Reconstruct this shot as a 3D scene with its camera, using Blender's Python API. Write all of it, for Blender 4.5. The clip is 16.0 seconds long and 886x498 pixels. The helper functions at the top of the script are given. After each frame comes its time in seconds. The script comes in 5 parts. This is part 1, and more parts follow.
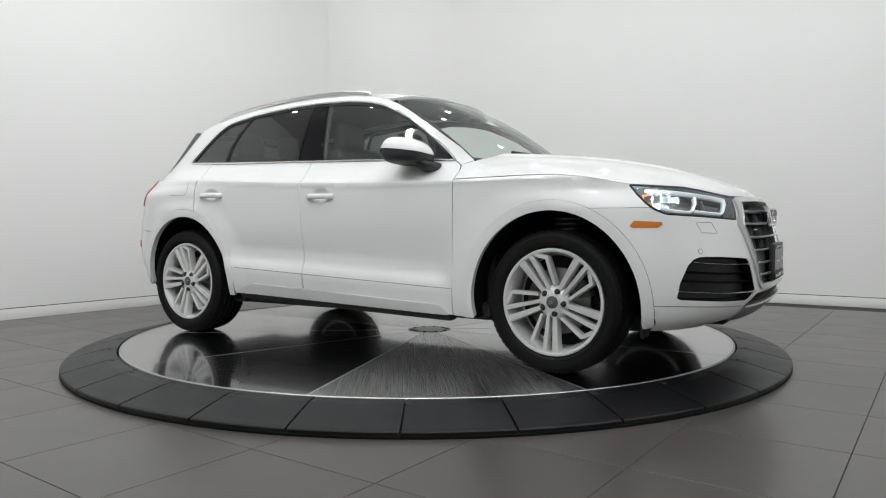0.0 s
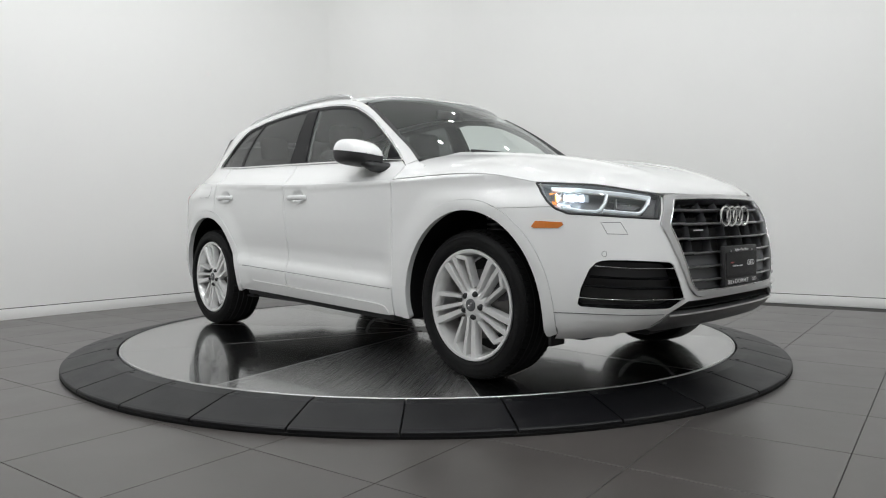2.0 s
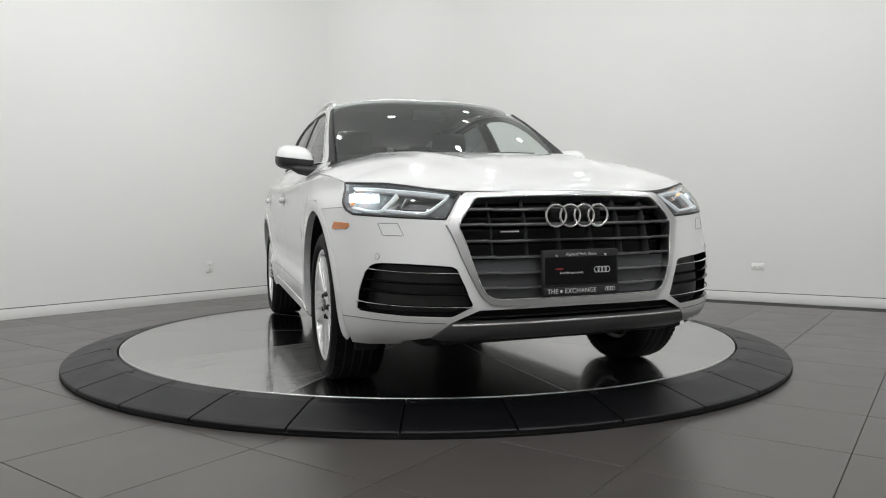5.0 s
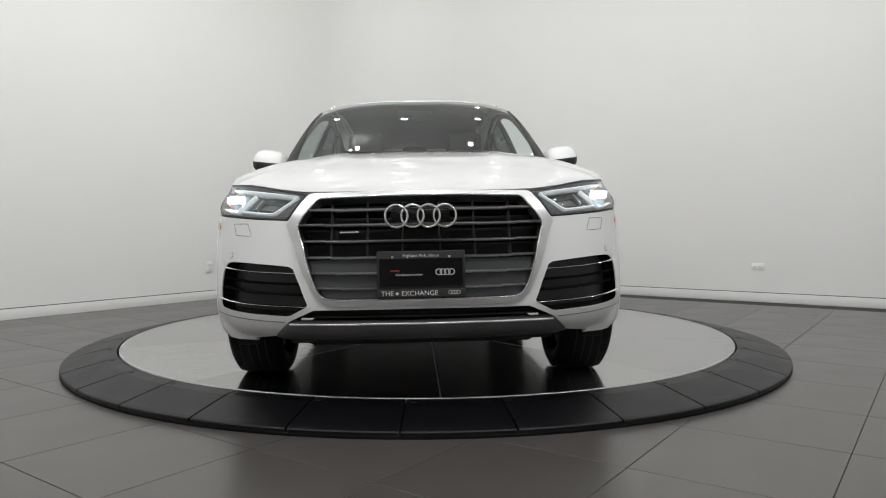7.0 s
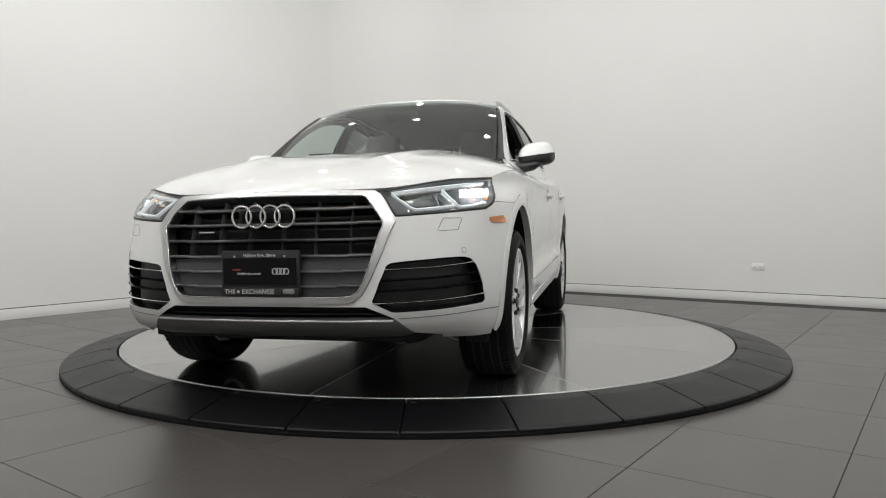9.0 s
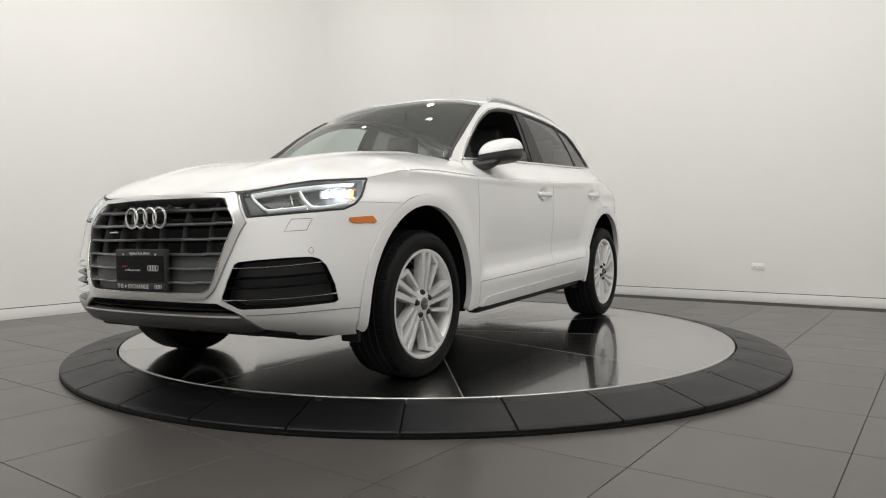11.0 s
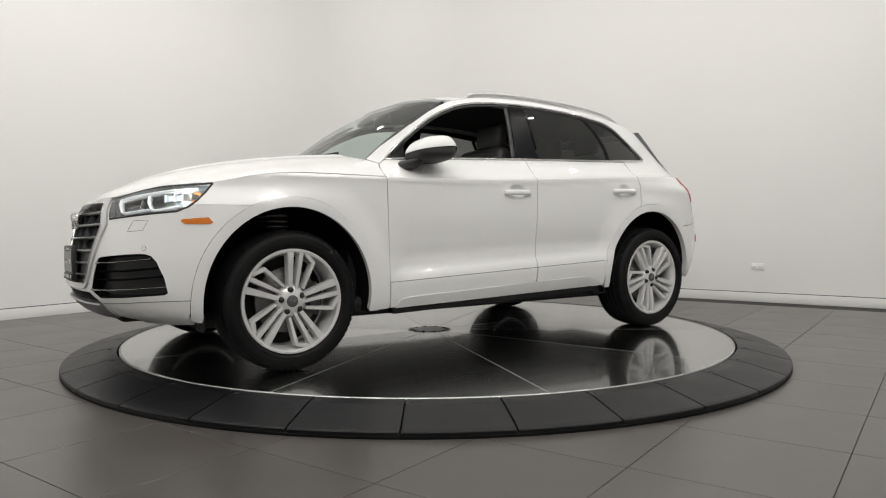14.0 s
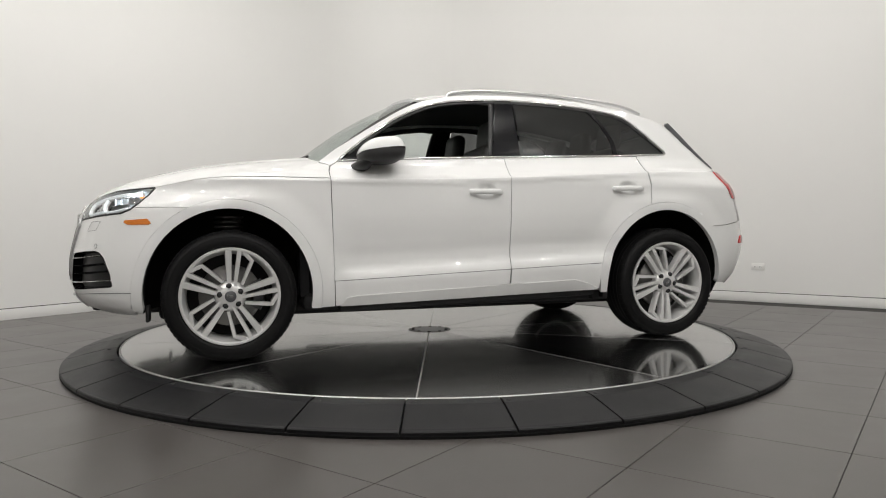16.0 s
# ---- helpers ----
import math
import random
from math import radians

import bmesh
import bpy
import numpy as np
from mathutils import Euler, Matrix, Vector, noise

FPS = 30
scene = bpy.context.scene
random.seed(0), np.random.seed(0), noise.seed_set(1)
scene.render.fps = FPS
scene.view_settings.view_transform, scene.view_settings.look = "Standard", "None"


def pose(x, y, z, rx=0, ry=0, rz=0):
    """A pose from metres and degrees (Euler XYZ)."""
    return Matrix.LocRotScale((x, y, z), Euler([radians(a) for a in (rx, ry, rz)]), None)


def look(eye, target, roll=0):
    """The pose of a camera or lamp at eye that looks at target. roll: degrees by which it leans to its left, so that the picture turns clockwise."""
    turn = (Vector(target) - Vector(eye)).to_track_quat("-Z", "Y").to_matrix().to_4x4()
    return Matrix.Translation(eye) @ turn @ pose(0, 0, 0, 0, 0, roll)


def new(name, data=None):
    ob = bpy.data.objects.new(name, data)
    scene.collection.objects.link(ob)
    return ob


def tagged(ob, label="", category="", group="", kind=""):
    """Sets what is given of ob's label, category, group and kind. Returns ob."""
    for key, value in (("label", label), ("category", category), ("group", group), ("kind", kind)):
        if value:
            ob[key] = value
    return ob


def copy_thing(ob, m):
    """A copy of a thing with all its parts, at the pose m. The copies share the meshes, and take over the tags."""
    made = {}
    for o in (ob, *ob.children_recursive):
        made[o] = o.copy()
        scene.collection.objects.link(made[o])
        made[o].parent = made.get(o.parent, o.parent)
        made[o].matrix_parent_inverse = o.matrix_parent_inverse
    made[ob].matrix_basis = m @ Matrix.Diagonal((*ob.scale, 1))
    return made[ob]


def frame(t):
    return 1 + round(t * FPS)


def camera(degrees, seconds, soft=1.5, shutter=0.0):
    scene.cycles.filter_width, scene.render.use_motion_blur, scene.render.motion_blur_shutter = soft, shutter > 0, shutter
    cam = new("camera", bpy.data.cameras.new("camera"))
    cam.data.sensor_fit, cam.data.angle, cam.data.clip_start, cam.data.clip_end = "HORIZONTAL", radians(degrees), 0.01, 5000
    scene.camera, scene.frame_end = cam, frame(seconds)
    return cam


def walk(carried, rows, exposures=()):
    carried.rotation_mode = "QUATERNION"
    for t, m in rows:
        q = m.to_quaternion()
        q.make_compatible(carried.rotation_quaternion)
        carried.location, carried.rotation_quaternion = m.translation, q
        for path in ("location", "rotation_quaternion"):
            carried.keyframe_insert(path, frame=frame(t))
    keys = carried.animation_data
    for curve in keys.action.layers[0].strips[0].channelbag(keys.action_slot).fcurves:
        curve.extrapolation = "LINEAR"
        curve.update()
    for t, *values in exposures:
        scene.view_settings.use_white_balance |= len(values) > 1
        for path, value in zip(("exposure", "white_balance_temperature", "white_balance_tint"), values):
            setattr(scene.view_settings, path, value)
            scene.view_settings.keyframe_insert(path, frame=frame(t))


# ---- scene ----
# The camera stands still on the floor, a little below eye height.
cam = camera(64.81, 16.0, soft=1.1)
EYE = Vector((0.0, -5.020, 0.739))
AIM = EYE + Vector((math.sin(radians(1.138)), math.cos(radians(1.138)), -math.tan(radians(1.826))))
walk(cam, [(0.0, look(EYE, AIM, -0.2585)), (16.0, look(EYE, AIM, -0.2585))],
     exposures=[(0.0, 0.02, 6250, 9), (3.5, 0.03, 6280, 9), (6.5, -0.05, 6380, 9.5), (7.5, -0.05, 6360, 9.5), (9.0, -0.04, 6500, 9.5), (11.5, 0.08, 6690, 10.5), (13.0, 0.06, 6680, 10.5), (16.0, -0.02, 6670, 10.5)])

# ------------------------------------------------------------------ light
FLOOR = -0.084
CEIL = 4.35
ROOM = pose(0, 0, 0, 0, 0, 53.0)      # the room's own axes, square with walls and tiles
world = bpy.data.worlds.new("world")
world.use_nodes = True
world.node_tree.nodes["Background"].inputs[0].default_value = (0.8, 0.9, 1.0, 1)
world.node_tree.nodes["Background"].inputs[1].default_value = 0.02
scene.world = world
LAMP_W = 7.3
# ceiling spots: (x, y, turn, lean) in the room's axes; most are aimed at the walls and the car
LIGHT_SPOTS = [(x, y, 36.0, 68.0) for x in (-5.9, -4.6, -3.2, -1.8, -0.4) for y in (-4.2, -2.8, -1.4, 0.0, 1.3)]
LIGHT_SPOTS += [(x, -5.3, 45.0, 55.0) for x in (-3.2, -1.8, -0.4, 1.0)]
LIGHT_SPOTS += [(1.6, -3.4, 30.0, 25.0), (-3.4, 1.6, 60.0, 25.0)]
for lx, ly, turn, lean in LIGHT_SPOTS:
    lamp = bpy.data.lights.new("downlight_lamp", "AREA")
    lamp.shape, lamp.size, lamp.energy, lamp.color = "DISK", 0.15, LAMP_W, (1.0, 0.995, 0.98)
    new("downlight_lamp", lamp).matrix_world = ROOM @ pose(lx, ly, CEIL - 0.12, 0, 0, turn) @ pose(0, 0, 0, 0, -lean, 0)
# small spots over and behind the turntable: they glow by their own diffusers
FAR_SPOTS = [(1.0, -2.0), (1.0, -0.4), (1.0, 1.2), (1.0, 2.8), (2.2, -2.8), (2.2, -1.2), (2.2, 0.4), (2.2, 2.0), (3.2, -2.0), (3.2, -0.4), (3.2, 1.2), (3.2, 2.9), (-0.5, 1.4), (-0.5, 2.8), (-2.0, 2.0), (-2.0, 3.2)]


# ------------------------------------------------------------------ materials
def shade(name, color, rough=0.5, metal=0.0, coat=0.0, vary=0.0, scale=8.0, bump=0.0, bscale=60.0, emit=None, power=0.0, spec=0.5, rvary=0.0, per_object=0.0):
    m = bpy.data.materials.new(name)
    m.use_nodes = True
    nt = m.node_tree
    b = nt.nodes["Principled BSDF"]
    b.inputs["Base Color"].default_value = (*color, 1)
    b.inputs["Roughness"].default_value = rough
    b.inputs["Metallic"].default_value = metal
    b.inputs["Coat Weight"].default_value = coat
    b.inputs["Coat Roughness"].default_value = 0.03
    b.inputs["Specular IOR Level"].default_value = spec
    tc = nt.nodes.new("ShaderNodeTexCoord")
    if vary or rvary:
        n1 = nt.nodes.new("ShaderNodeTexNoise")
        n1.inputs["Scale"].default_value = scale
        n1.inputs["Detail"].default_value = 8
        n1.inputs["Roughness"].default_value = 0.65
        nt.links.new(tc.outputs["Object"], n1.inputs["Vector"])
        if vary:
            r = nt.nodes.new("ShaderNodeMapRange")
            r.inputs[3].default_value, r.inputs[4].default_value = 1 - vary, 1 + vary
            nt.links.new(n1.outputs["Fac"], r.inputs[0])
            last = r.outputs[0]
            if per_object:
                oi = nt.nodes.new("ShaderNodeObjectInfo")
                r2 = nt.nodes.new("ShaderNodeMapRange")
                r2.inputs[3].default_value, r2.inputs[4].default_value = 1 - per_object, 1 + per_object
                mu = nt.nodes.new("ShaderNodeMath")
                mu.operation = "MULTIPLY"
                nt.links.new(oi.outputs["Random"], r2.inputs[0])
                nt.links.new(last, mu.inputs[0])
                nt.links.new(r2.outputs[0], mu.inputs[1])
                last = mu.outputs[0]
            sc = nt.nodes.new("ShaderNodeVectorMath")
            sc.operation = "SCALE"
            sc.inputs[0].default_value = color
            nt.links.new(last, sc.inputs["Scale"])
            nt.links.new(sc.outputs[0], b.inputs["Base Color"])
        if rvary:
            r3 = nt.nodes.new("ShaderNodeMapRange")
            r3.inputs[3].default_value, r3.inputs[4].default_value = max(0.0, rough - rvary), rough + rvary
            nt.links.new(n1.outputs["Fac"], r3.inputs[0])
            nt.links.new(r3.outputs[0], b.inputs["Roughness"])
    if bump:
        n2 = nt.nodes.new("ShaderNodeTexNoise")
        n2.inputs["Scale"].default_value = bscale
        n2.inputs["Detail"].default_value = 4
        bp = nt.nodes.new("ShaderNodeBump")
        bp.inputs["Strength"].default_value = bump
        bp.inputs["Distance"].default_value = 0.002
        nt.links.new(tc.outputs["Object"], n2.inputs["Vector"])
        nt.links.new(n2.outputs["Fac"], bp.inputs["Height"])
        nt.links.new(bp.outputs[0], b.inputs["Normal"])
    if emit:
        b.inputs["Emission Color"].default_value = (*emit, 1)
        b.inputs["Emission Strength"].default_value = power
    return m


def glass(name, tint, ior=1.45, rough=0.0, veil=0.0):
    """Thin pane: tinted see-through sheet with a Fresnel gloss."""
    m = bpy.data.materials.new(name)
    m.use_nodes = True
    nt = m.node_tree
    nt.nodes.remove(nt.nodes["Principled BSDF"])
    out = nt.nodes["Material Output"]
    tr, gl, mx, fr, pw, ma = (nt.nodes.new("ShaderNode" + k) for k in ("BsdfTransparent", "BsdfGlossy", "MixShader", "LayerWeight", "Math", "Math"))
    tr.inputs[0].default_value = (*tint, 1)
    gl.inputs["Roughness"].default_value = rough
    base = 2 * ((ior - 1) / (ior + 1)) ** 2       # two faces of the pane
    fr.inputs[0].default_value = 0.5
    pw.operation, pw.inputs[1].default_value = "POWER", 5.0
    ma.operation, ma.inputs[1].default_value, ma.inputs[2].default_value = "MULTIPLY_ADD", 0.95 - base, base
    nt.links.new(fr.outputs["Facing"], pw.inputs[0])
    nt.links.new(pw.outputs[0], ma.inputs[0])
    nt.links.new(ma.outputs[0], mx.inputs[0])
    nt.links.new(tr.outputs[0], mx.inputs[1])
    nt.links.new(gl.outputs[0], mx.inputs[2])
    last = mx.outputs[0]
    if veil:                # pale diffuse veil that puts reflected haze and lamp glow into the glass
        df, m2 = nt.nodes.new("ShaderNodeBsdfDiffuse"), nt.nodes.new("ShaderNodeMixShader")
        df.inputs[0].default_value = (0.75, 0.78, 0.76, 1)
        m2.inputs[0].default_value = veil
        nt.links.new(last, m2.inputs[1])
        nt.links.new(df.outputs[0], m2.inputs[2])
        last = m2.outputs[0]
    nt.links.new(last, out.inputs[0])
    return m


def brushed(name):
    """Brushed steel sheet, the grain running across the sector."""
    m = shade(name, (0.42, 0.42, 0.415), rough=0.2, metal=1.0)
    nt = m.node_tree
    b = nt.nodes["Principled BSDF"]
    tc = nt.nodes.new("ShaderNodeTexCoord")
    mp = nt.nodes.new("ShaderNodeMapping")
    mp.inputs["Scale"].default_value = (1.5, 420.0, 1.0)
    no = nt.nodes.new("ShaderNodeTexNoise")
    no.inputs["Scale"].default_value = 1.0
    no.inputs["Detail"].default_value = 6
    oi = nt.nodes.new("ShaderNodeObjectInfo")
    r = nt.nodes.new("ShaderNodeMapRange")
    r.inputs[3].default_value, r.inputs[4].default_value = 0.13, 0.32
    mx = nt.nodes.new("ShaderNodeMath")
    mx.operation, mx.inputs[1].default_value = "MULTIPLY_ADD", 0.9
    nt.links.new(tc.outputs["Object"], mp.inputs[0])
    nt.links.new(mp.outputs[0], no.inputs["Vector"])
    nt.links.new(no.outputs["Fac"], mx.inputs[0])
    nt.links.new(oi.outputs["Random"], mx.inputs[2])
    nt.links.new(mx.outputs[0], r.inputs[0])
    r.inputs[1].default_value, r.inputs[2].default_value = 0.25, 1.65
    nt.links.new(r.outputs[0], b.inputs["Roughness"])
    b.inputs["Coat Weight"].default_value = 0.7
    b.inputs["Coat Roughness"].default_value = 0.065
    b.inputs["Coat IOR"].default_value = 1.9
    # each sheet's differing sheen is also put into its base colour
    rr = nt.nodes.new("ShaderNodeMapRange")
    rr.inputs[3].default_value, rr.inputs[4].default_value = 0.48, 1.08
    sc = nt.nodes.new("ShaderNodeVectorMath")
    sc.operation = "SCALE"
    sc.inputs[0].default_value = (0.42, 0.42, 0.415)
    nt.links.new(oi.outputs["Random"], rr.inputs[0])
    nt.links.new(rr.outputs[0], sc.inputs["Scale"])
    nt.links.new(sc.outputs[0], b.inputs["Base Color"])
    b.inputs["Anisotropic"].default_value = 0.7
    ta = nt.nodes.new("ShaderNodeTangent")
    ta.direction_type = "UV_MAP"
    ta.uv_map = "UVMap"
    nt.links.new(ta.outputs[0], b.inputs["Tangent"])
    return m


WALL = shade("wall_paint", (0.80, 0.80, 0.785), rough=0.6, vary=0.02, scale=1.2, bump=0.06, bscale=220)
CEILING = shade("ceiling_paint", (0.84, 0.84, 0.83), rough=0.8, vary=0.04, scale=1.0)
BASE = shade("baseboard_paint", (0.80, 0.80, 0.785), rough=0.45, vary=0.02, scale=3)
DARKGAP = shade("shadow_gap", (0.03, 0.03, 0.03), rough=0.8)
TILE = shade("floor_tile", (0.080, 0.073, 0.069), rough=0.30, spec=0.55, vary=0.10, scale=2.2, bump=0.05, bscale=90, rvary=0.08, per_object=0.03)
GROUT = shade("grout", (0.045, 0.043, 0.04), rough=0.9, vary=0.2, scale=30)
RUBBER = shade("ramp_rubber", (0.0058, 0.0058, 0.0070), spec=0.28, rough=0.42, vary=0.25, scale=5, bump=0.12, bscale=320, rvary=0.1)
STEEL = brushed("brushed_steel")
STEEL_EDGE = shade("steel_trim", (0.58, 0.58, 0.575), rough=0.38, metal=1.0)
PAINT = shade("white_paint", (0.80, 0.805, 0.80), rough=0.45, coat=1.0, vary=0.012, scale=2.5)
GLOSSBLACK = shade("gloss_black", (0.008, 0.008, 0.009), rough=0.18, coat=0.0, spec=0.12)
BLACK = shade("black_plastic", (0.018, 0.018, 0.019), rough=0.5, vary=0.2, scale=12, bump=0.1, bscale=400)
GREYPLASTIC = shade("grey_plastic", (0.075, 0.077, 0.082), rough=0.45, vary=0.08, scale=10)
CHROME = shade("chrome", (0.82, 0.82, 0.82), rough=0.10, metal=1.0)
SATIN = shade("satin_aluminium", (0.66, 0.66, 0.665), rough=0.30, metal=1.0, vary=0.03, scale=10)
BLADE = shade("sill_aluminium", (0.72, 0.72, 0.715), rough=0.35, metal=0.2, vary=0.05, scale=10)
SKID = shade("skid_grey", (0.22, 0.22, 0.225), rough=0.38, metal=0.6, vary=0.06, scale=10)
ALLOY = shade("alloy_silver", (0.76, 0.76, 0.755), rough=0.32, metal=0.45, coat=0.4, vary=0.05, scale=14)
TYRE = shade("tyre_rubber", (0.0045, 0.0045, 0.0048), spec=0.2, rough=0.62, vary=0.25, scale=20, bump=0.15, bscale=300)
IRON = shade("brake_iron", (0.20, 0.195, 0.19), rough=0.45, metal=0.9, vary=0.25, scale=25)
CABIN = shade("cabin_black", (0.016, 0.016, 0.017), rough=0.7, vary=0.2, scale=14, bump=0.1, bscale=300)
LINER = shade("liner_plastic", (0.006, 0.006, 0.006), rough=0.8, spec=0.15, vary=0.2, scale=20)
LEATHER = shade("black_leather", (0.022, 0.021, 0.02), rough=0.5, vary=0.2, scale=20, bump=0.2, bscale=260)
PANE = glass("clear_glass", (0.80, 0.86, 0.84), 1.52, veil=0.03)
SCREEN = glass("windscreen_glass", (0.80, 0.88, 0.85), 1.52, veil=0.05)
PRIVACY = glass("privacy_glass", (0.16, 0.165, 0.165), 1.52, veil=0.015)
LENS = glass("lamp_lens", (0.96, 0.97, 0.97), 1.45, veil=0.02)
AMBER = shade("amber_lens", (0.62, 0.17, 0.01), rough=0.2, coat=0.8, vary=0.12, scale=120)
RED = shade("red_lens", (0.46, 0.010, 0.014), rough=0.25, coat=0.25, vary=0.15, scale=90)
DRL = shade("light_guide", (0.85, 0.88, 0.9), rough=0.15, emit=(0.9, 0.96, 1.0), power=0.3)
BEAM = shade("led_emitter", (0.9, 0.95, 1.0), rough=0.3, emit=(0.82, 0.93, 1.0), power=200.0)
LAMPGREY = shade("lamp_bezel", (0.30, 0.31, 0.32), rough=0.28, metal=0.7)
SOFTBEAM = shade("second_emitter", (0.9, 0.95, 1.0), rough=0.2, emit=(0.85, 0.94, 1.0), power=30.0)
INDICATOR = shade("indicator", (0.6, 0.2, 0.03), rough=0.3, emit=(1.0, 0.35, 0.08), power=0.9)
MIRROR = shade("mirror_glass", (0.85, 0.87, 0.88), rough=0.02, metal=1.0)
OUTLET = shade("outlet_plastic", (0.82, 0.82, 0.80), rough=0.35)
LITPANEL = shade("lamp_diffuser", (0.9, 0.9, 0.9), rough=0.5, emit=(1.0, 0.98, 0.95), power=110.0)
LETTER = shade("white_print", (0.75, 0.75, 0.75), rough=0.4)
REDPRINT = shade("red_print", (0.30, 0.02, 0.02), rough=0.4)


# ------------------------------------------------------------------ mesh tools
def piece(name, verts, faces, mat, parent=None, label="", smooth=True, sharp=None):
    """One mesh object; faces turn smoothly into each other below the angle sharp."""
    me = bpy.data.meshes.new(name)
    me.from_pydata([tuple(map(float, v)) for v in verts], [], [tuple(map(int, f)) for f in faces])
    me.materials.append(mat)
    if smooth:
        me.shade_smooth()
        if sharp:
            me.set_sharp_from_angle(angle=radians(sharp))
    ob = new(name, me)
    if parent:
        ob.parent = parent
    if label:
        ob["label"] = label
    return ob


def part(name, bm, mat, parent=None, label="", sharp=35):
    me = bpy.data.meshes.new(name)
    bmesh.ops.recalc_face_normals(bm, faces=bm.faces)
    bm.to_mesh(me)
    bm.free()
    me.materials.append(mat)
    me.shade_smooth()
    me.set_sharp_from_angle(angle=radians(sharp))
    ob = new(name, me)
    if parent:
        ob.parent = parent
    if label:
        ob["label"] = label
    return ob


def boxbm(bm, size, m=None, bevel=0.0, segs=2):
    r = bmesh.ops.create_cube(bm, size=1.0, matrix=(m or Matrix()) @ Matrix.Diagonal((*size, 1)))
    if bevel:
        es = list({e for v in r["verts"] for e in v.link_edges})
        bmesh.ops.bevel(bm, geom=es, offset=bevel, segments=segs, affect="EDGES", profile=0.5)
    return bm


def box(name, size, centre, mat, parent=None, label="", bevel=0.0, rot=(0, 0, 0), segs=2):
    return part(name, boxbm(bmesh.new(), size, pose(*centre, *rot), bevel, segs), mat, parent, label)


def tube(path, rx, ry=None, sides=8, closed=False, ups=None):
    """Verts and faces of a bar along a path, rx across and ry along its up direction."""
    P = np.array(path, float)
    n = len(P)
    ry = ry or rx
    vs, fs = [], []
    for i in range(n):
        a, b = (P[i - 1], P[(i + 1) % n]) if closed else (P[max(i - 1, 0)], P[min(i + 1, n - 1)])
        t = (b - a) / (np.linalg.norm(b - a) + 1e-12)
        up = np.array(ups[i] if ups is not None else (0, 0, 1), float)
        s = np.cross(t, up)
        s /= np.linalg.norm(s) + 1e-12
        u = np.cross(s, t)
        for k in range(sides):
            w = 2 * math.pi * (k + 0.5) / sides
            vs.append(P[i] + s * rx * math.cos(w) + u * ry * math.sin(w))
    for i in range(n if closed else n - 1):
        j = (i + 1) % n
        for k in range(sides):
            fs.append((i * sides + k, i * sides + (k + 1) % sides, j * sides + (k + 1) % sides, j * sides + k))
    if not closed:
        fs += [tuple(reversed(range(sides))), tuple(range((n - 1) * sides, n * sides))]
    return vs, fs


def lathe(profile, steps=48, start=0.0, end=2 * math.pi):
    """Turn (radius, height) pairs about the z axis."""
    full = abs(end - start - 2 * math.pi) < 1e-6
    cols = steps if full else steps + 1
    vs = [(r * math.cos(start + (end - start) * i / steps), r * math.sin(start + (end - start) * i / steps), h) for i in range(cols) for r, h in profile]
    k, fs = len(profile), []
    for i in range(steps):
        j = (i + 1) % cols
        fs += [(i * k + a, j * k + a, j * k + a + 1, i * k + a + 1) for a in range(k - 1)]
    return vs, fs


def inside(px, py, poly):
    ok = np.zeros(px.shape, bool)
    P = np.array(poly, float)
    for (x1, y1), (x2, y2) in zip(P, np.roll(P, -1, 0)):
        if y1 != y2:
            ok ^= ((y1 > py) != (y2 > py)) & (px < (x2 - x1) * (py - y1) / (y2 - y1) + x1)
    return ok


def dense(poly, h, closed=True):
    out, P = [], [np.array(p, float) for p in poly]
    for a, b in zip(P, P[1:] + (P[:1] if closed else [])):
        n = max(1, int(math.ceil(np.linalg.norm(b - a) / h)))
        out += [a + (b - a) * i / n for i in range(n)]
    if not closed:
        out.append(P[-1])
    return out


def inset(poly, d):
    P = np.array(poly, float)
    area = np.sum(P[:, 0] * np.roll(P[:, 1], -1) - np.roll(P[:, 0], -1) * P[:, 1])
    e = np.roll(P, -1, 0) - P
    e /= np.linalg.norm(e, axis=1)[:, None] + 1e-12
    nrm = np.stack([-e[:, 1], e[:, 0]], 1) * (1 if area > 0 else -1)
    v = nrm + np.roll(nrm, 1, 0)
    v /= np.maximum(np.sum(v * nrm, 1), 0.35)[:, None]
    return P + v * d


def normals(fn, a, b):
    e = 1e-3
    n = np.cross(fn(a + e, b) - fn(a - e, b), fn(a, b + e) - fn(a, b - e))
    return n / (np.linalg.norm(n, axis=1)[:, None] + 1e-12)


from mathutils.geometry import delaunay_2d_cdt


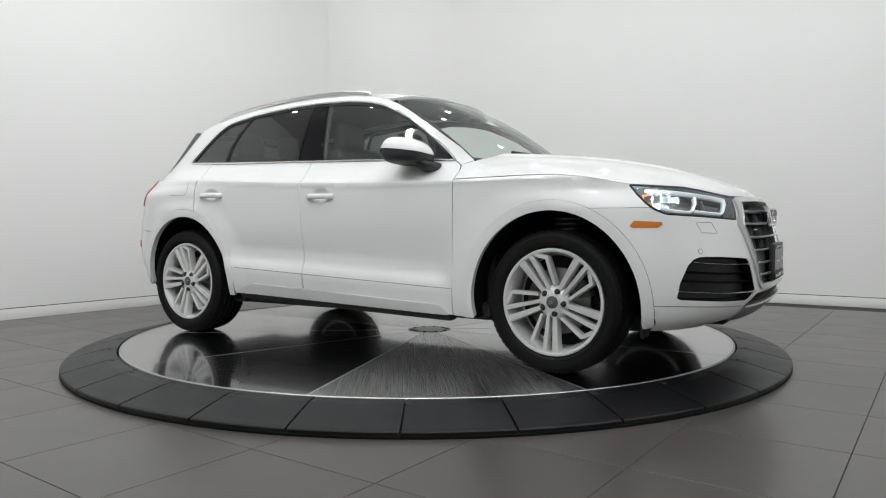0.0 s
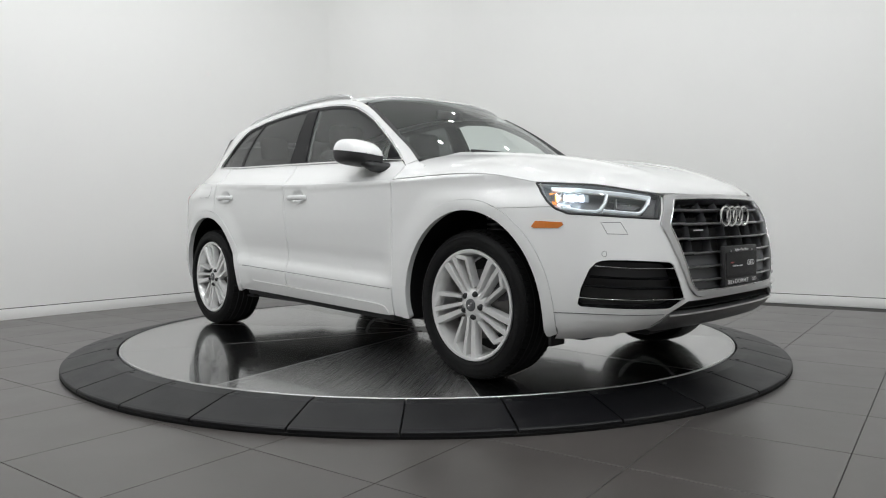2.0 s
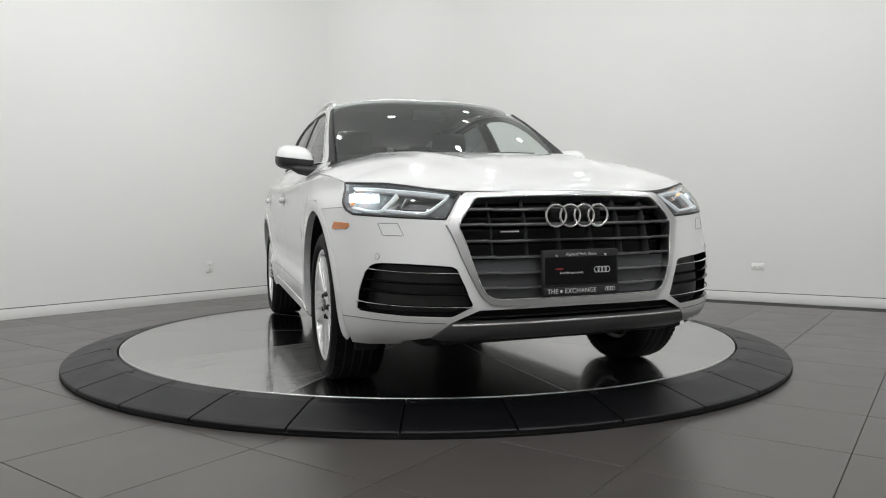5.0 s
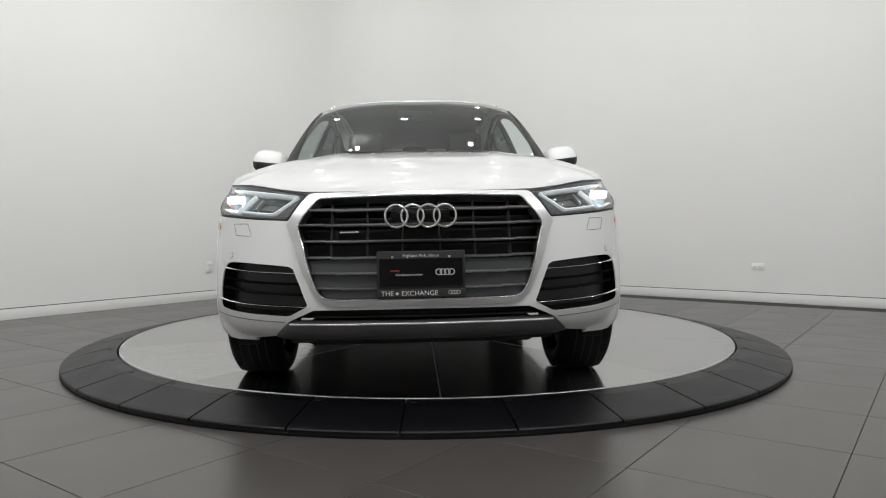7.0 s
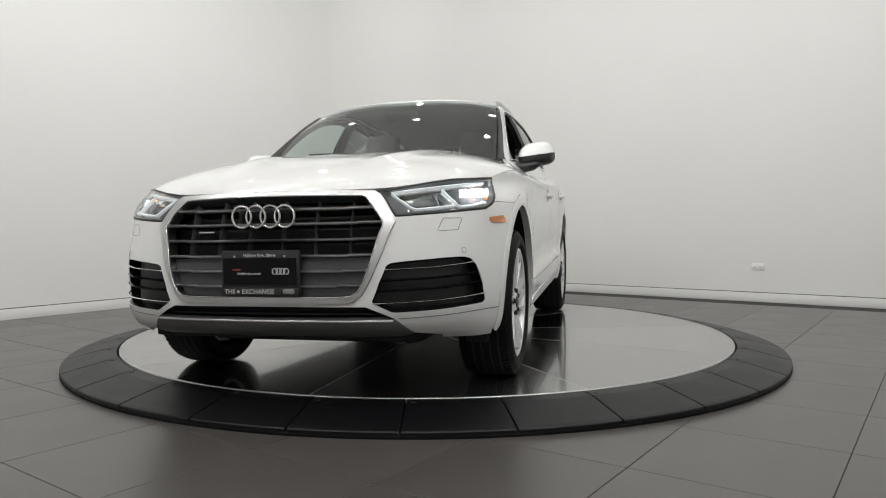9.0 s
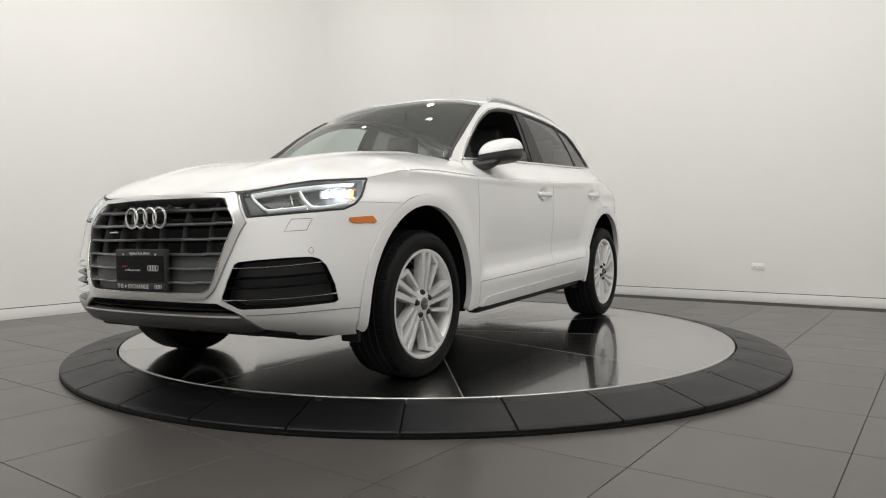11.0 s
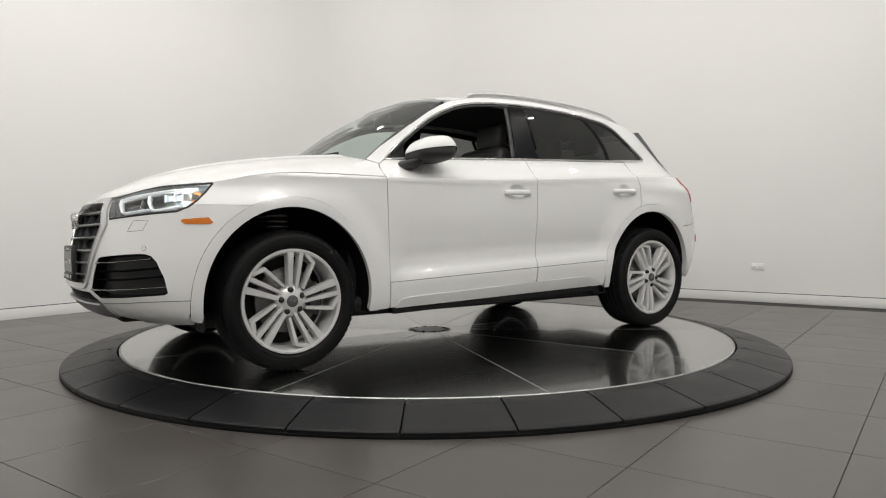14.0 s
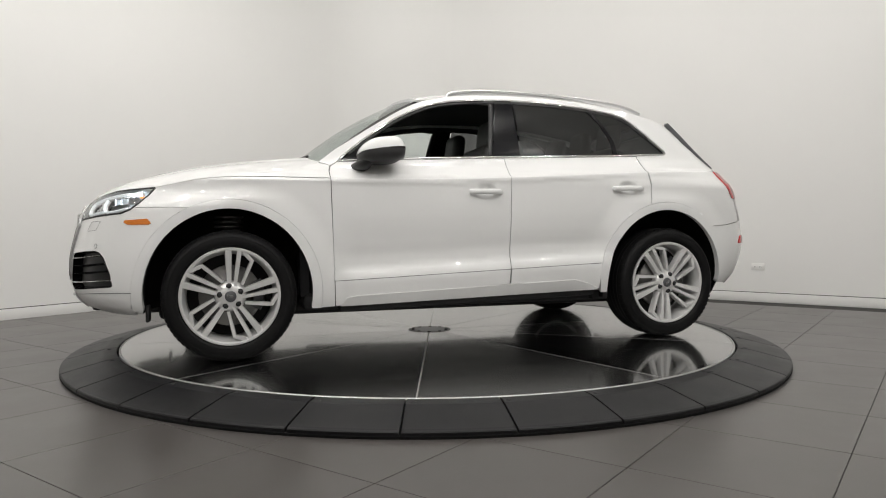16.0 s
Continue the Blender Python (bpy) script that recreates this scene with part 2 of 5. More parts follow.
def panel(name, poly, fn, mat, parent, label="", holes=(), guides=(), h=0.022, gap=0.0010, depth=0.018, lift=0.0, mirror=False, scale=1.0, centre=(0.0, 0.0, 0.7)):
    """A sheet of bodywork: a flat outline laid on the surface fn(a, b), with its edges turned in by depth."""
    loops = [inset(dense(poly, h), gap)] + [inset(dense(q, h), -gap) for q in holes]
    pts, edges = [], []
    for lp in loops:
        s = len(pts)
        pts += [tuple(p) for p in lp]
        edges += [(s + i, s + (i + 1) % len(lp)) for i in range(len(lp))]
    for gd in guides:
        q = np.array(dense(gd, h, closed=False))
        ok = inside(q[:, 0], q[:, 1], loops[0])
        bd = np.array(pts)
        ok &= np.min(np.hypot(q[:, None, 0] - bd[None, :, 0], q[:, None, 1] - bd[None, :, 1]), axis=1) > 0.3 * h
        s = len(pts)
        idx = np.cumsum(ok) - 1 + s
        pts += [tuple(p) for p in q[ok]]
        edges += [(int(idx[i]), int(idx[i + 1])) for i in range(len(q) - 1) if ok[i] and ok[i + 1]]
    P = np.array(pts)
    ga, gb = np.meshgrid(np.arange(P[:, 0].min(), P[:, 0].max(), h), np.arange(P[:, 1].min(), P[:, 1].max(), h))
    ga, gb = ga.ravel() + 0.37 * h, gb.ravel() + 0.41 * h
    ok = inside(ga, gb, loops[0])
    for q in loops[1:]:
        ok &= ~inside(ga, gb, q)
    ga, gb = ga[ok], gb[ok]
    far = np.min(np.hypot(ga[:, None] - P[None, :, 0], gb[:, None] - P[None, :, 1]), axis=1) > 0.55 * h
    pts += list(zip(ga[far], gb[far]))
    vv, _, tris, _, _, _ = delaunay_2d_cdt([Vector((float(p[0]), float(p[1]))) for p in pts], edges, [], 0, 1e-6)
    A = np.array([(v.x, v.y) for v in vv])
    T = np.array([t for t in tris if len(t) == 3])
    c = A[T].mean(1)
    ok = inside(c[:, 0], c[:, 1], loops[0])
    for q in loops[1:]:
        ok &= ~inside(c[:, 0], c[:, 1], q)
    T = T[ok]
    used = np.unique(T)
    back = -np.ones(len(A), int)
    back[used] = np.arange(len(used))
    A, T = A[used], back[T]
    V, N = fn(A[:, 0], A[:, 1]), normals(fn, A[:, 0], A[:, 1])
    if np.mean(np.sum(N * (V - np.array(centre)), 1)) < 0:
        N = -N
    V = V + N * lift
    if np.sum([np.dot(np.cross(V[t[1]] - V[t[0]], V[t[2]] - V[t[0]]), N[t[0]]) for t in T[:20]]) < 0:
        T = T[:, ::-1]
    V, faces = list(V), [tuple(t) for t in T]
    face_n = [tuple(n) for n in N]
    if depth:
        count = {}
        for t in faces:
            for i in range(3):
                count[(t[i], t[(i + 1) % 3])] = 1
        rim = [e for e in count if (e[1], e[0]) not in count]
        top, low = {}, {}
        for v in {v for e in rim for v in e}:
            top[v] = len(V)
            V.append(V[v])
            low[v] = len(V)
            V.append(V[v] - N[v] * depth)
        faces += [(top[b], top[a], low[a], low[b]) for a, b in rim]
    V = np.array(V)
    if mirror:
        V = V * np.array([1, -1, 1])
        faces = [tuple(reversed(f)) for f in faces]
    ob = piece(name, V, faces, mat, parent, label)
    fl = -1 if mirror else 1
    ob.data.normals_split_custom_set_from_vertices([(n[0], fl * n[1], n[2]) for n in face_n] + [(0, 0, 0)] * (len(V) - len(face_n)))
    return ob


def on(fn, path, lift=0.0, h=0.04, mirror=False, centre=(0, 0, 0.7)):
    """A path laid on a surface, and the surface's normals along it."""
    q = np.array(dense(path, h, closed=False))
    V, N = fn(q[:, 0], q[:, 1]), normals(fn, q[:, 0], q[:, 1])
    if np.mean(np.sum(N * (V - np.array(centre)), 1)) < 0:
        N = -N
    V = V + N * lift
    if mirror:
        V, N = V * (1, -1, 1), N * (1, -1, 1)
    return V, N


def strip(name, path, fn, rx, ry, mat, parent, label="", lift=0.0, mirror=False, h=0.03, sides=8):
    V, N = on(fn, path, lift, h, mirror)
    return piece(name, *tube(V, rx, ry, sides, ups=N), mat, parent, label, sharp=60)


def sheet(name, rows, mat, parent, label="", mirror=False):
    """A smooth sheet through rows of points."""
    G = np.array(rows, float)
    if mirror:
        G = G * (1, -1, 1)
    r, c = G.shape[:2]
    return piece(name, G.reshape(-1, 3), [(i * c + j, i * c + j + 1, (i + 1) * c + j + 1, (i + 1) * c + j) for i in range(r - 1) for j in range(c - 1)], mat, parent, label)


# ------------------------------------------------------------------ the room
def slab(name, x0, x1, y0, y1, z0, z1, mat, label, category, kind="structure"):
    ob = box(name, (x1 - x0, y1 - y0, z1 - z0), ((x0 + x1) / 2, (y0 + y1) / 2, (z0 + z1) / 2), mat)
    ob.matrix_world = ROOM
    return tagged(ob, label, category, kind=kind)


XW, YW, XB, YB = 4.06, 3.85, -7.0, -6.6
slab("wall_east", XW, XW + 0.35, YB - 0.3, YW + 0.35, FLOOR - 0.2, CEIL + 0.2, WALL, "plain white painted studio wall behind the turntable", "wall")
slab("wall_north", XB - 0.3, XW - 0.002, YW, YW + 0.35, FLOOR - 0.2, CEIL + 0.2, WALL, "plain white painted studio wall behind the turntable", "wall")
# the next two walls are unseen, added to close the room and return light
slab("wall_west", XB - 0.3, XB, YB - 0.3, YW - 0.002, FLOOR - 0.2, CEIL + 0.2, WALL, "unseen white wall added to close the studio, facing the car", "wall")
slab("wall_south", XB + 0.002, XW - 0.002, YB - 0.3, YB, FLOOR - 0.2, CEIL + 0.2, WALL, "unseen white wall added to close the studio, facing the car", "wall")
slab("ceiling", XB, XW, YB, YW, CEIL, CEIL + 0.19, CEILING, "light grey studio ceiling with round downlights", "ceiling")
floor = slab("floor", XB, XW, YB, YW, FLOOR - 0.19, FLOOR - 0.004, GROUT, "large grey porcelain floor tiles with dark joints", "floor")
# cove added in front of the square corner, so its shade turns softly
cove = []
for k in range(17):
    a = radians(90 * k / 16)
    cove.append((XW - 1.2004 + 1.2 * math.cos(a), YW - 1.2004 + 1.2 * math.sin(a)))
wc = piece("wall_corner", [(x, y, z) for z in (FLOOR, CEIL) for x, y in cove] , [(i, i + 17, i + 18, i + 1) for i in range(16)], WALL)
wc.matrix_world = ROOM
tagged(wc, "rounded white cove added to soften the shade of the wall corner", "wall", kind="structure")
for nm, sz, ce in (("baseboard_east", (0.012, 10.43, 0.098), (XW - 0.006, -1.381, FLOOR + 0.049)), ("baseboard_north", (11.04, 0.012, 0.098), (-1.482, YW - 0.006, FLOOR + 0.049))):
    b = box(nm, sz, ce, BASE, None, bevel=0.001)
    b.matrix_world = ROOM
    tagged(b, "white flush baseboard with a thin shadow gap above", "baseboard", kind="structure")
# the shadow of the gap is a dark strip laid on the wall
for nm, sz, ce in (("trim_east", (0.003, 10.43, 0.007), (XW - 0.0015, -1.381, FLOOR + 0.1015)), ("trim_north", (11.04, 0.003, 0.007), (-1.482, YW - 0.0015, FLOOR + 0.1015))):
    b = box(nm, sz, ce, DARKGAP, None)
    b.matrix_world = ROOM
    tagged(b, "dark strip painted for the shadow gap between wall and baseboard", "trim", kind="structure")


def wall_outlet(m, w, h):
    ob = box("wall_outlet", (w, 0.009, h), (0, -0.0045, 0), OUTLET, None, bevel=0.003)
    ob.matrix_world = m
    for s in (-1, 1):
        off = (s * w * 0.2, 0) if w > h else (0, s * h * 0.22)
        socket = box("socket", (0.03, 0.003, 0.026), (off[0], -0.0105, off[1]), OUTLET, ob, "moulded outlet face", bevel=0.001)
        # dark bars stand for the shade inside the slots
        for k in (-1, 1):
            box("slot", (0.003, 0.002, 0.010), (off[0] + k * 0.006, -0.0128, off[1]), DARKGAP, socket)
    return tagged(ob, "white plastic wall outlet plate low on the white wall", "outlet")


wall_outlet(ROOM @ pose(XW, -1.372, 0.295, 0, 0, -90), 0.13, 0.072)
wall_outlet(ROOM @ pose(0.905, YW, 0.29), 0.078, 0.122)

# round downlights in the ceiling
for lx, ly in [s[:2] for s in LIGHT_SPOTS] + FAR_SPOTS:
    dl = piece("ceiling_light", *lathe([(0.12, 0.0), (0.12, -0.006), (0.11, -0.016), (0.09, -0.016), (0.062, -0.004), (0.056, -0.001)], 32), SATIN, sharp=50)
    dl.matrix_world = ROOM @ pose(lx, ly, CEIL)
    piece("diffuser", *lathe([(0.0, -0.006), (0.056, -0.006)], 32), LITPANEL, dl)
    tagged(dl, "round recessed ceiling downlight, switched on", "ceiling light", group="ceiling downlights")

# ------------------------------------------------------------------ turntable
RP, RI, RO = 2.036, 2.046, 2.345
plate = piece("turntable_plate", *lathe([(RP - 0.006, -0.0045), (RP, -0.006), (RP, -0.06), (0.3, -0.06), (0.3, -0.0045), (RP - 0.006, -0.0045)], 180), STEEL_EDGE, sharp=40)
tagged(plate, "round brushed steel turntable plate made of wedge sectors", "turntable")


def sector(a0, a1, r0, r1, z0, z1, steps):
    vs, fs = [], []
    for i in range(steps + 1):
        a = a0 + (a1 - a0) * i / steps
        c, s = math.cos(a), math.sin(a)
        vs += [(r0 * c, r0 * s, z0), (r0 * c, r0 * s, z1), (r1 * c, r1 * s, z1), (r1 * c, r1 * s, z0)]
    for i in range(steps):
        p, q = 4 * i, 4 * i + 4
        fs += [(p + 1, p + 2, q + 2, q + 1), (p + 2, p + 3, q + 3, q + 2), (p, p + 1, q + 1, q)]
    n = 4 * steps
    fs += [(3, 2, 1, 0), (n, n + 1, n + 2, n + 3)]
    return vs, fs


half = radians(18) - 0.0012
wedge = piece("sector_sheet", *sector(-half, half, 0.155, RP - 0.012, -0.004, 0.0, 24), STEEL, plate, smooth=False)
uv = wedge.data.uv_layers.new(name="UVMap")
for lo in wedge.data.loops:
    uv.data[lo.index].uv = wedge.data.vertices[lo.vertex_index].co[:2]
for k in range(10):
    w = wedge if k == 0 else new("sector_sheet", wedge.data)
    w.parent = plate
    w.matrix_basis = pose(0, 0, 0, 0, 0, 18 + 36 * k)
for k in range(10):     # bright butt joints between the sheets
    j = box("joint_strip", (RP - 0.18, 0.007, 0.003), ((RP + 0.155) / 2, 0, -0.0012), STEEL_EDGE, plate)
    j.matrix_basis = pose(0, 0, 0, 0, 0, 36 * k)
rim = piece("edge_trim", *lathe([(RP - 0.011, -0.004), (RP - 0.010, 0.0015), (RP - 0.001, 0.0015), (RP, -0.004)], 180), STEEL_EDGE, plate, "bright polished rim")
hub = piece("hub_cover", *lathe([(0.0, 0.0012), (0.10, 0.0012), (0.145, 0.001), (0.150, 0.0), (0.152, -0.004)], 48), STEEL_EDGE, plate, "round steel hub cover")
for k in range(10):
    bt = piece("hub_bolt", *lathe([(0.0, 0.0035), (0.011, 0.0035), (0.013, 0.002), (0.013, 0.0)], 10), BLACK, hub)
    bt.location = (0.125 * math.cos(k * 0.6283), 0.125 * math.sin(k * 0.6283), 0.001)

ring = piece("turntable_ring", *lathe([(RI - 0.004, -0.02), (RI - 0.004, FLOOR + 0.004), (RO + 0.001, FLOOR), (RO + 0.002, FLOOR + 0.010), (RO - 0.002, FLOOR + 0.014), (RI + 0.01, -0.016)], 180), LINER, sharp=40)
tagged(ring, "black rubber ramp ring around the turntable, bolted in segments", "turntable ring")


def ring_segment():
    """One ramp segment: it slopes from the plate down to the floor."""
    vs, fs, n = [], [], 10
    w = radians(11.25) / 2 - 0.0020
    prof = [(RI, -0.015), (RI, -0.001), (RI + 0.004, 0.002), (2.12, -0.003), (RO - 0.02, -0.048), (RO - 0.004, -0.053), (RO, -0.058), (RO, FLOOR + 0.012)]
    k = len(prof)
    for i in range(n + 1):
        a = -w + 2 * w * i / n
        vs += [(r * math.cos(a), r * math.sin(a), z) for r, z in prof]
    for i in range(n):
        fs += [(i * k + a, (i + 1) * k + a, (i + 1) * k + a + 1, i * k + a + 1) for a in range(k - 1)]
    fs += [tuple(range(k)), tuple(reversed(range(n * k, n * k + k)))]
    return vs, fs


seg = piece("ramp_segment", *ring_segment(), RUBBER, ring, smooth=False)
stud = piece("bolt", *lathe([(0.0, 0.0030), (0.008, 0.003), (0.012, 0.0015), (0.014, -0.002)], 12), BLACK, ring)
for k in range(32):
    a = -92.83 + 11.25 * k
    s = seg if k == 0 else new("ramp_segment", seg.data)
    s.parent = ring
    s.matrix_basis = pose(0, 0, 0, 0, 0, a + 5.625)
    b = stud if k == 0 else new("bolt", stud.data)
    b.parent = ring
    b.matrix_basis = pose(2.09 * math.cos(radians(a + 0.9)), 2.09 * math.sin(radians(a + 0.9)), -0.0005)


# ------------------------------------------------------------------ the car: surfaces
# Car space: x forward from mid wheelbase, y to its left, z up from the plate.
def sm(t):
    t = np.clip(t, 0.0, 1.0)
    return t * t * (3 - 2 * t)


def curve(pts):
    """A smooth curve through (position, value) pairs."""
    X, Y = np.array([p[0] for p in pts], float), np.array([p[1] for p in pts], float)
    if X[0] > X[-1]:
        X, Y = X[::-1], Y[::-1]
    D = np.diff(Y) / np.diff(X)
    M = np.concatenate([[D[0]], np.where(D[1:] * D[:-1] > 0, 2 * D[1:] * D[:-1] / (D[1:] + D[:-1] + 1e-12), 0), [D[-1]]])

    def f(x):
        x = np.clip(np.asarray(x, float), X[0], X[-1])
        i = np.clip(np.searchsorted(X, x) - 1, 0, len(X) - 2)
        hh = X[i + 1] - X[i]
        t = (x - X[i]) / hh
        return (2 * t**3 - 3 * t**2 + 1) * Y[i] + (t**3 - 2 * t**2 + t) * hh * M[i] + (-2 * t**3 + 3 * t**2) * Y[i + 1] + (t**3 - t**2) * hh * M[i + 1]
    return f


W_Z = curve([(0.15, 0.80), (0.22, 0.865), (0.27, 0.893), (0.33, 0.912), (0.39, 0.922), (0.44, 0.927), (0.46, 0.926), (0.49, 0.919), (0.53, 0.904), (0.58, 0.902), (0.66, 0.911), (0.72, 0.9185), (0.80, 0.925), (0.88, 0.9265),
             (0.96, 0.9265), (0.995, 0.931), (1.002, 0.9295), (1.009, 0.918), (1.022, 0.901), (1.05, 0.876), (1.09, 0.842), (1.14, 0.812), (1.20, 0.788), (1.35, 0.725), (1.48, 0.660), (1.55, 0.612), (1.60, 0.555), (1.66, 0.47)])
F_Z = curve([(0.20, 2.033), (0.26, 2.144), (0.30, 2.23), (0.36, 2.28), (0.43, 2.30), (0.55, 2.30), (0.70, 2.282), (0.79, 2.258), (0.86, 2.218), (0.90, 2.18), (0.95, 2.12), (1.02, 2.02), (1.2, 1.9)])
N_Z = curve([(0.2, 2.6), (0.45, 2.5), (0.77, 1.95), (1.0, 1.95)])
R_Z = curve([(0.20, -2.02), (0.30, -2.15), (0.40, -2.262), (0.60, -2.335), (0.75, -2.318), (0.95, -2.248), (1.10, -2.172), (1.20, -2.08), (1.35, -1.88), (1.45, -1.74), (1.55, -1.62), (1.66, -1.5)])
RISE = curve([(0.9, 0.0), (0.3, 0.008), (-0.26, 0.026), (-0.9, 0.06), (-1.4, 0.088), (-2.3, 0.11)])
XC, MX, RC, RM, RN = 1.2, 6.0, -1.15, 4.3, 2.7


W_FLAT = curve([(0.15, 0.80), (0.22, 0.868), (0.27, 0.892), (0.34, 0.908), (0.45, 0.917), (0.60, 0.922), (0.80, 0.925)])


HANDLES = ((0.010, -0.196, 0.937), (-0.972, -1.190, 0.968))      # ends and height of each door handle


def width(x, z, hollow=True):
    x, z = np.broadcast_arrays(np.asarray(x, float), np.asarray(z, float))
    w = W_Z(z - RISE(x) * sm((z - 0.62) / 0.4) + 0.041 * np.clip(x, -1.2, 1.2) * sm((0.72 - z) / 0.12))
    mid = sm((0.86 - x) / 0.16) * sm((x + 1.06) / 0.22)
    w = np.where(z < 0.8, w * mid + W_FLAT(np.minimum(z, 0.8)) * (1 - mid), w)
    w = w - 0.042 * sm((z - 0.83) / 0.11) * sm((x - 1.25) / 0.5)
    hi = sm((z - 0.98) / 0.15)
    w = w - hi * (0.035 * np.clip(x / 0.8, 0, 2) ** 2 + 0.055 * np.clip((-0.4 - x) / 1.1, 0, 2) ** 2)
    for cx, cz in ((1.402, 0.36), (-1.372, 0.36)):     # the flare round each wheel
        r = np.hypot((x - cx) / 0.94, z - cz)
        w = w + 0.018 * sm(1 - np.abs(r - 0.50) / 0.17) * sm((0.98 - z) / 0.1)
    if hollow:
        for x0, x1, z0 in HANDLES:
            w = w - 0.020 * sm(1.25 - 1.25 * np.hypot((x - (x0 + x1) / 2) / 0.082, (z - z0 - 0.010) / 0.046))
    return w


def plan_front(z):
    return F_Z(z) - XC, N_Z(z)


def side_fn(x, z, hollow=True):
    x, z = np.asarray(x, float), np.asarray(z, float)
    a, n = plan_front(z)
    f = np.clip(1 - np.clip((x - XC) / a, 0, 0.9999) ** MX, 0, 1) ** (1 / n)
    r = np.clip(1 - np.clip((RC - x) / (RC - R_Z(z)), 0, 0.9999) ** RM, 0, 1) ** (1 / RN)
    return np.stack([x, width(x, z, hollow) * f * r, z], -1)


def side_plain(x, z):
    return side_fn(x, z, False)


def front_fn(p, z):
    """The nose: p is the way round from the middle (0) to the flank."""
    p, z = np.asarray(p, float), np.asarray(z, float)
    a, n = plan_front(z)
    x = XC + a * np.clip(np.cos(p), 0, 1) ** (2 / MX)
    return np.stack([x, width(x, z) * np.sign(p) * np.abs(np.sin(p)) ** (2 / n), z], -1)


def rear_fn(p, z):
    p, z = np.asarray(p, float), np.asarray(z, float)
    x = RC + (R_Z(z) - RC) * np.clip(np.cos(p), 0, 1) ** (2 / RM)
    return np.stack([x, width(x, z) * np.sign(p) * np.abs(np.sin(p)) ** (2 / RN), z], -1)


def fy(y, z):
    """Nose coordinates of a place given by its distance from the middle."""
    a, n = plan_front(z)
    w = 0.93
    for _ in range(6):
        p = math.asin(min(1.0, (abs(y) / w)) ** (float(n) / 2))
        w = float(width(XC + float(a) * math.cos(p) ** (2 / MX), z))
    return (math.copysign(p, y), z)


def fx(x, z):
    a, _ = plan_front(z)
    return (math.acos(min(1.0, max(0.0, (x - XC) / float(a))) ** (MX / 2)), z)


def rx(x, z):
    return (math.acos(min(1.0, max(0.0, (x - RC) / (float(R_Z(z)) - RC))) ** (RM / 2)), z)


H_C = curve([(0.6, 1.20), (0.9, 1.178), (1.2, 1.150), (1.45, 1.119), (1.75, 1.066), (1.95, 1.013), (2.08, 0.962), (2.15, 0.925), (2.19, 0.893), (2.2, 0.884)])
E_Z = curve([(0.6, 1.004), (0.85, 1.004), (1.266, 1.008), (1.415, 1.004), (1.56, 0.990), (1.70, 0.962), (1.783, 0.945), (1.9, 0.937), (1.983, 0.928), (2.05, 0.913), (2.09, 0.903), (2.15, 0.886), (2.20, 0.882)])


def hood_edge(x):
    x = np.asarray(x, float)
    return side_fn(x, E_Z(x))[..., 1]


def hood_fn(x, y):
    x, y = np.asarray(x, float), np.asarray(y, float)
    ye = np.maximum(hood_edge(x), 0.02)
    v = np.clip(np.abs(y) / ye, 0, 1.0)
    e = E_Z(x)
    dome = np.clip(1 - v ** 3.3, 0, 1) ** 0.85
    crest = 0.010 * np.exp(-((np.abs(y) - (0.30 + 0.16 * (2.1 - x))) / 0.06) ** 2) * sm((2.12 - x) / 0.4)
    return np.stack([x, y, e + (H_C(x) - e) * dome + crest], -1)


Z_R = curve([(0.36, 1.552), (0.335, 1.566), (0.30, 1.581), (0.24, 1.596), (0.12, 1.612), (-0.1, 1.627), (-0.4, 1.634), (-0.8, 1.614), (-1.2, 1.562), (-1.5, 1.506), (-1.75, 1.450)])
Z_E = curve([(0.34, 1.485), (0.2, 1.525), (0.05, 1.558), (-0.12, 1.578), (-0.34, 1.586), (-0.55, 1.582), (-0.93, 1.556), (-1.2, 1.515), (-1.45, 1.465), (-1.75, 1.39)])


def roof_fn(x, y):
    x, y = np.asarray(x, float), np.asarray(y, float)
    ye = side_fn(x, Z_E(x))[..., 1]
    v = np.clip(np.abs(y) / ye, 0, 1)
    return np.stack([x, y, Z_E(x) + (Z_R(x) - Z_E(x)) * np.clip(1 - v ** 3.2, 0, 1)], -1)


def screen_fn(v, u):
    """The windscreen: v across (-1 to 1), u from its foot (0) to the roof (1)."""
    v, u = np.asarray(v, float), np.asarray(u, float)
    bulge = 0.035 * np.sin(np.pi * np.clip(u, 0, 1))
    x = (0.985 - 0.125 * v**2) * (1 - u) + (0.338 - 0.10 * v**2) * u + bulge * 0.5
    z = (1.160 - 0.042 * v**2) * (1 - u) + (1.561 - 0.034 * v**2) * u + bulge * 0.6
    return np.stack([x, v * (0.722 * (1 - u) + 0.618 * u + 0.012 * np.sin(np.pi * np.clip(u, 0, 1))), z], -1)


def arch(cx, ra, rb, a0, a1, n=28):
    return [(cx + ra * math.cos(radians(a0 + (a1 - a0) * i / n)), 0.36 + rb * math.sin(radians(a0 + (a1 - a0) * i / n))) for i in range(n + 1)]


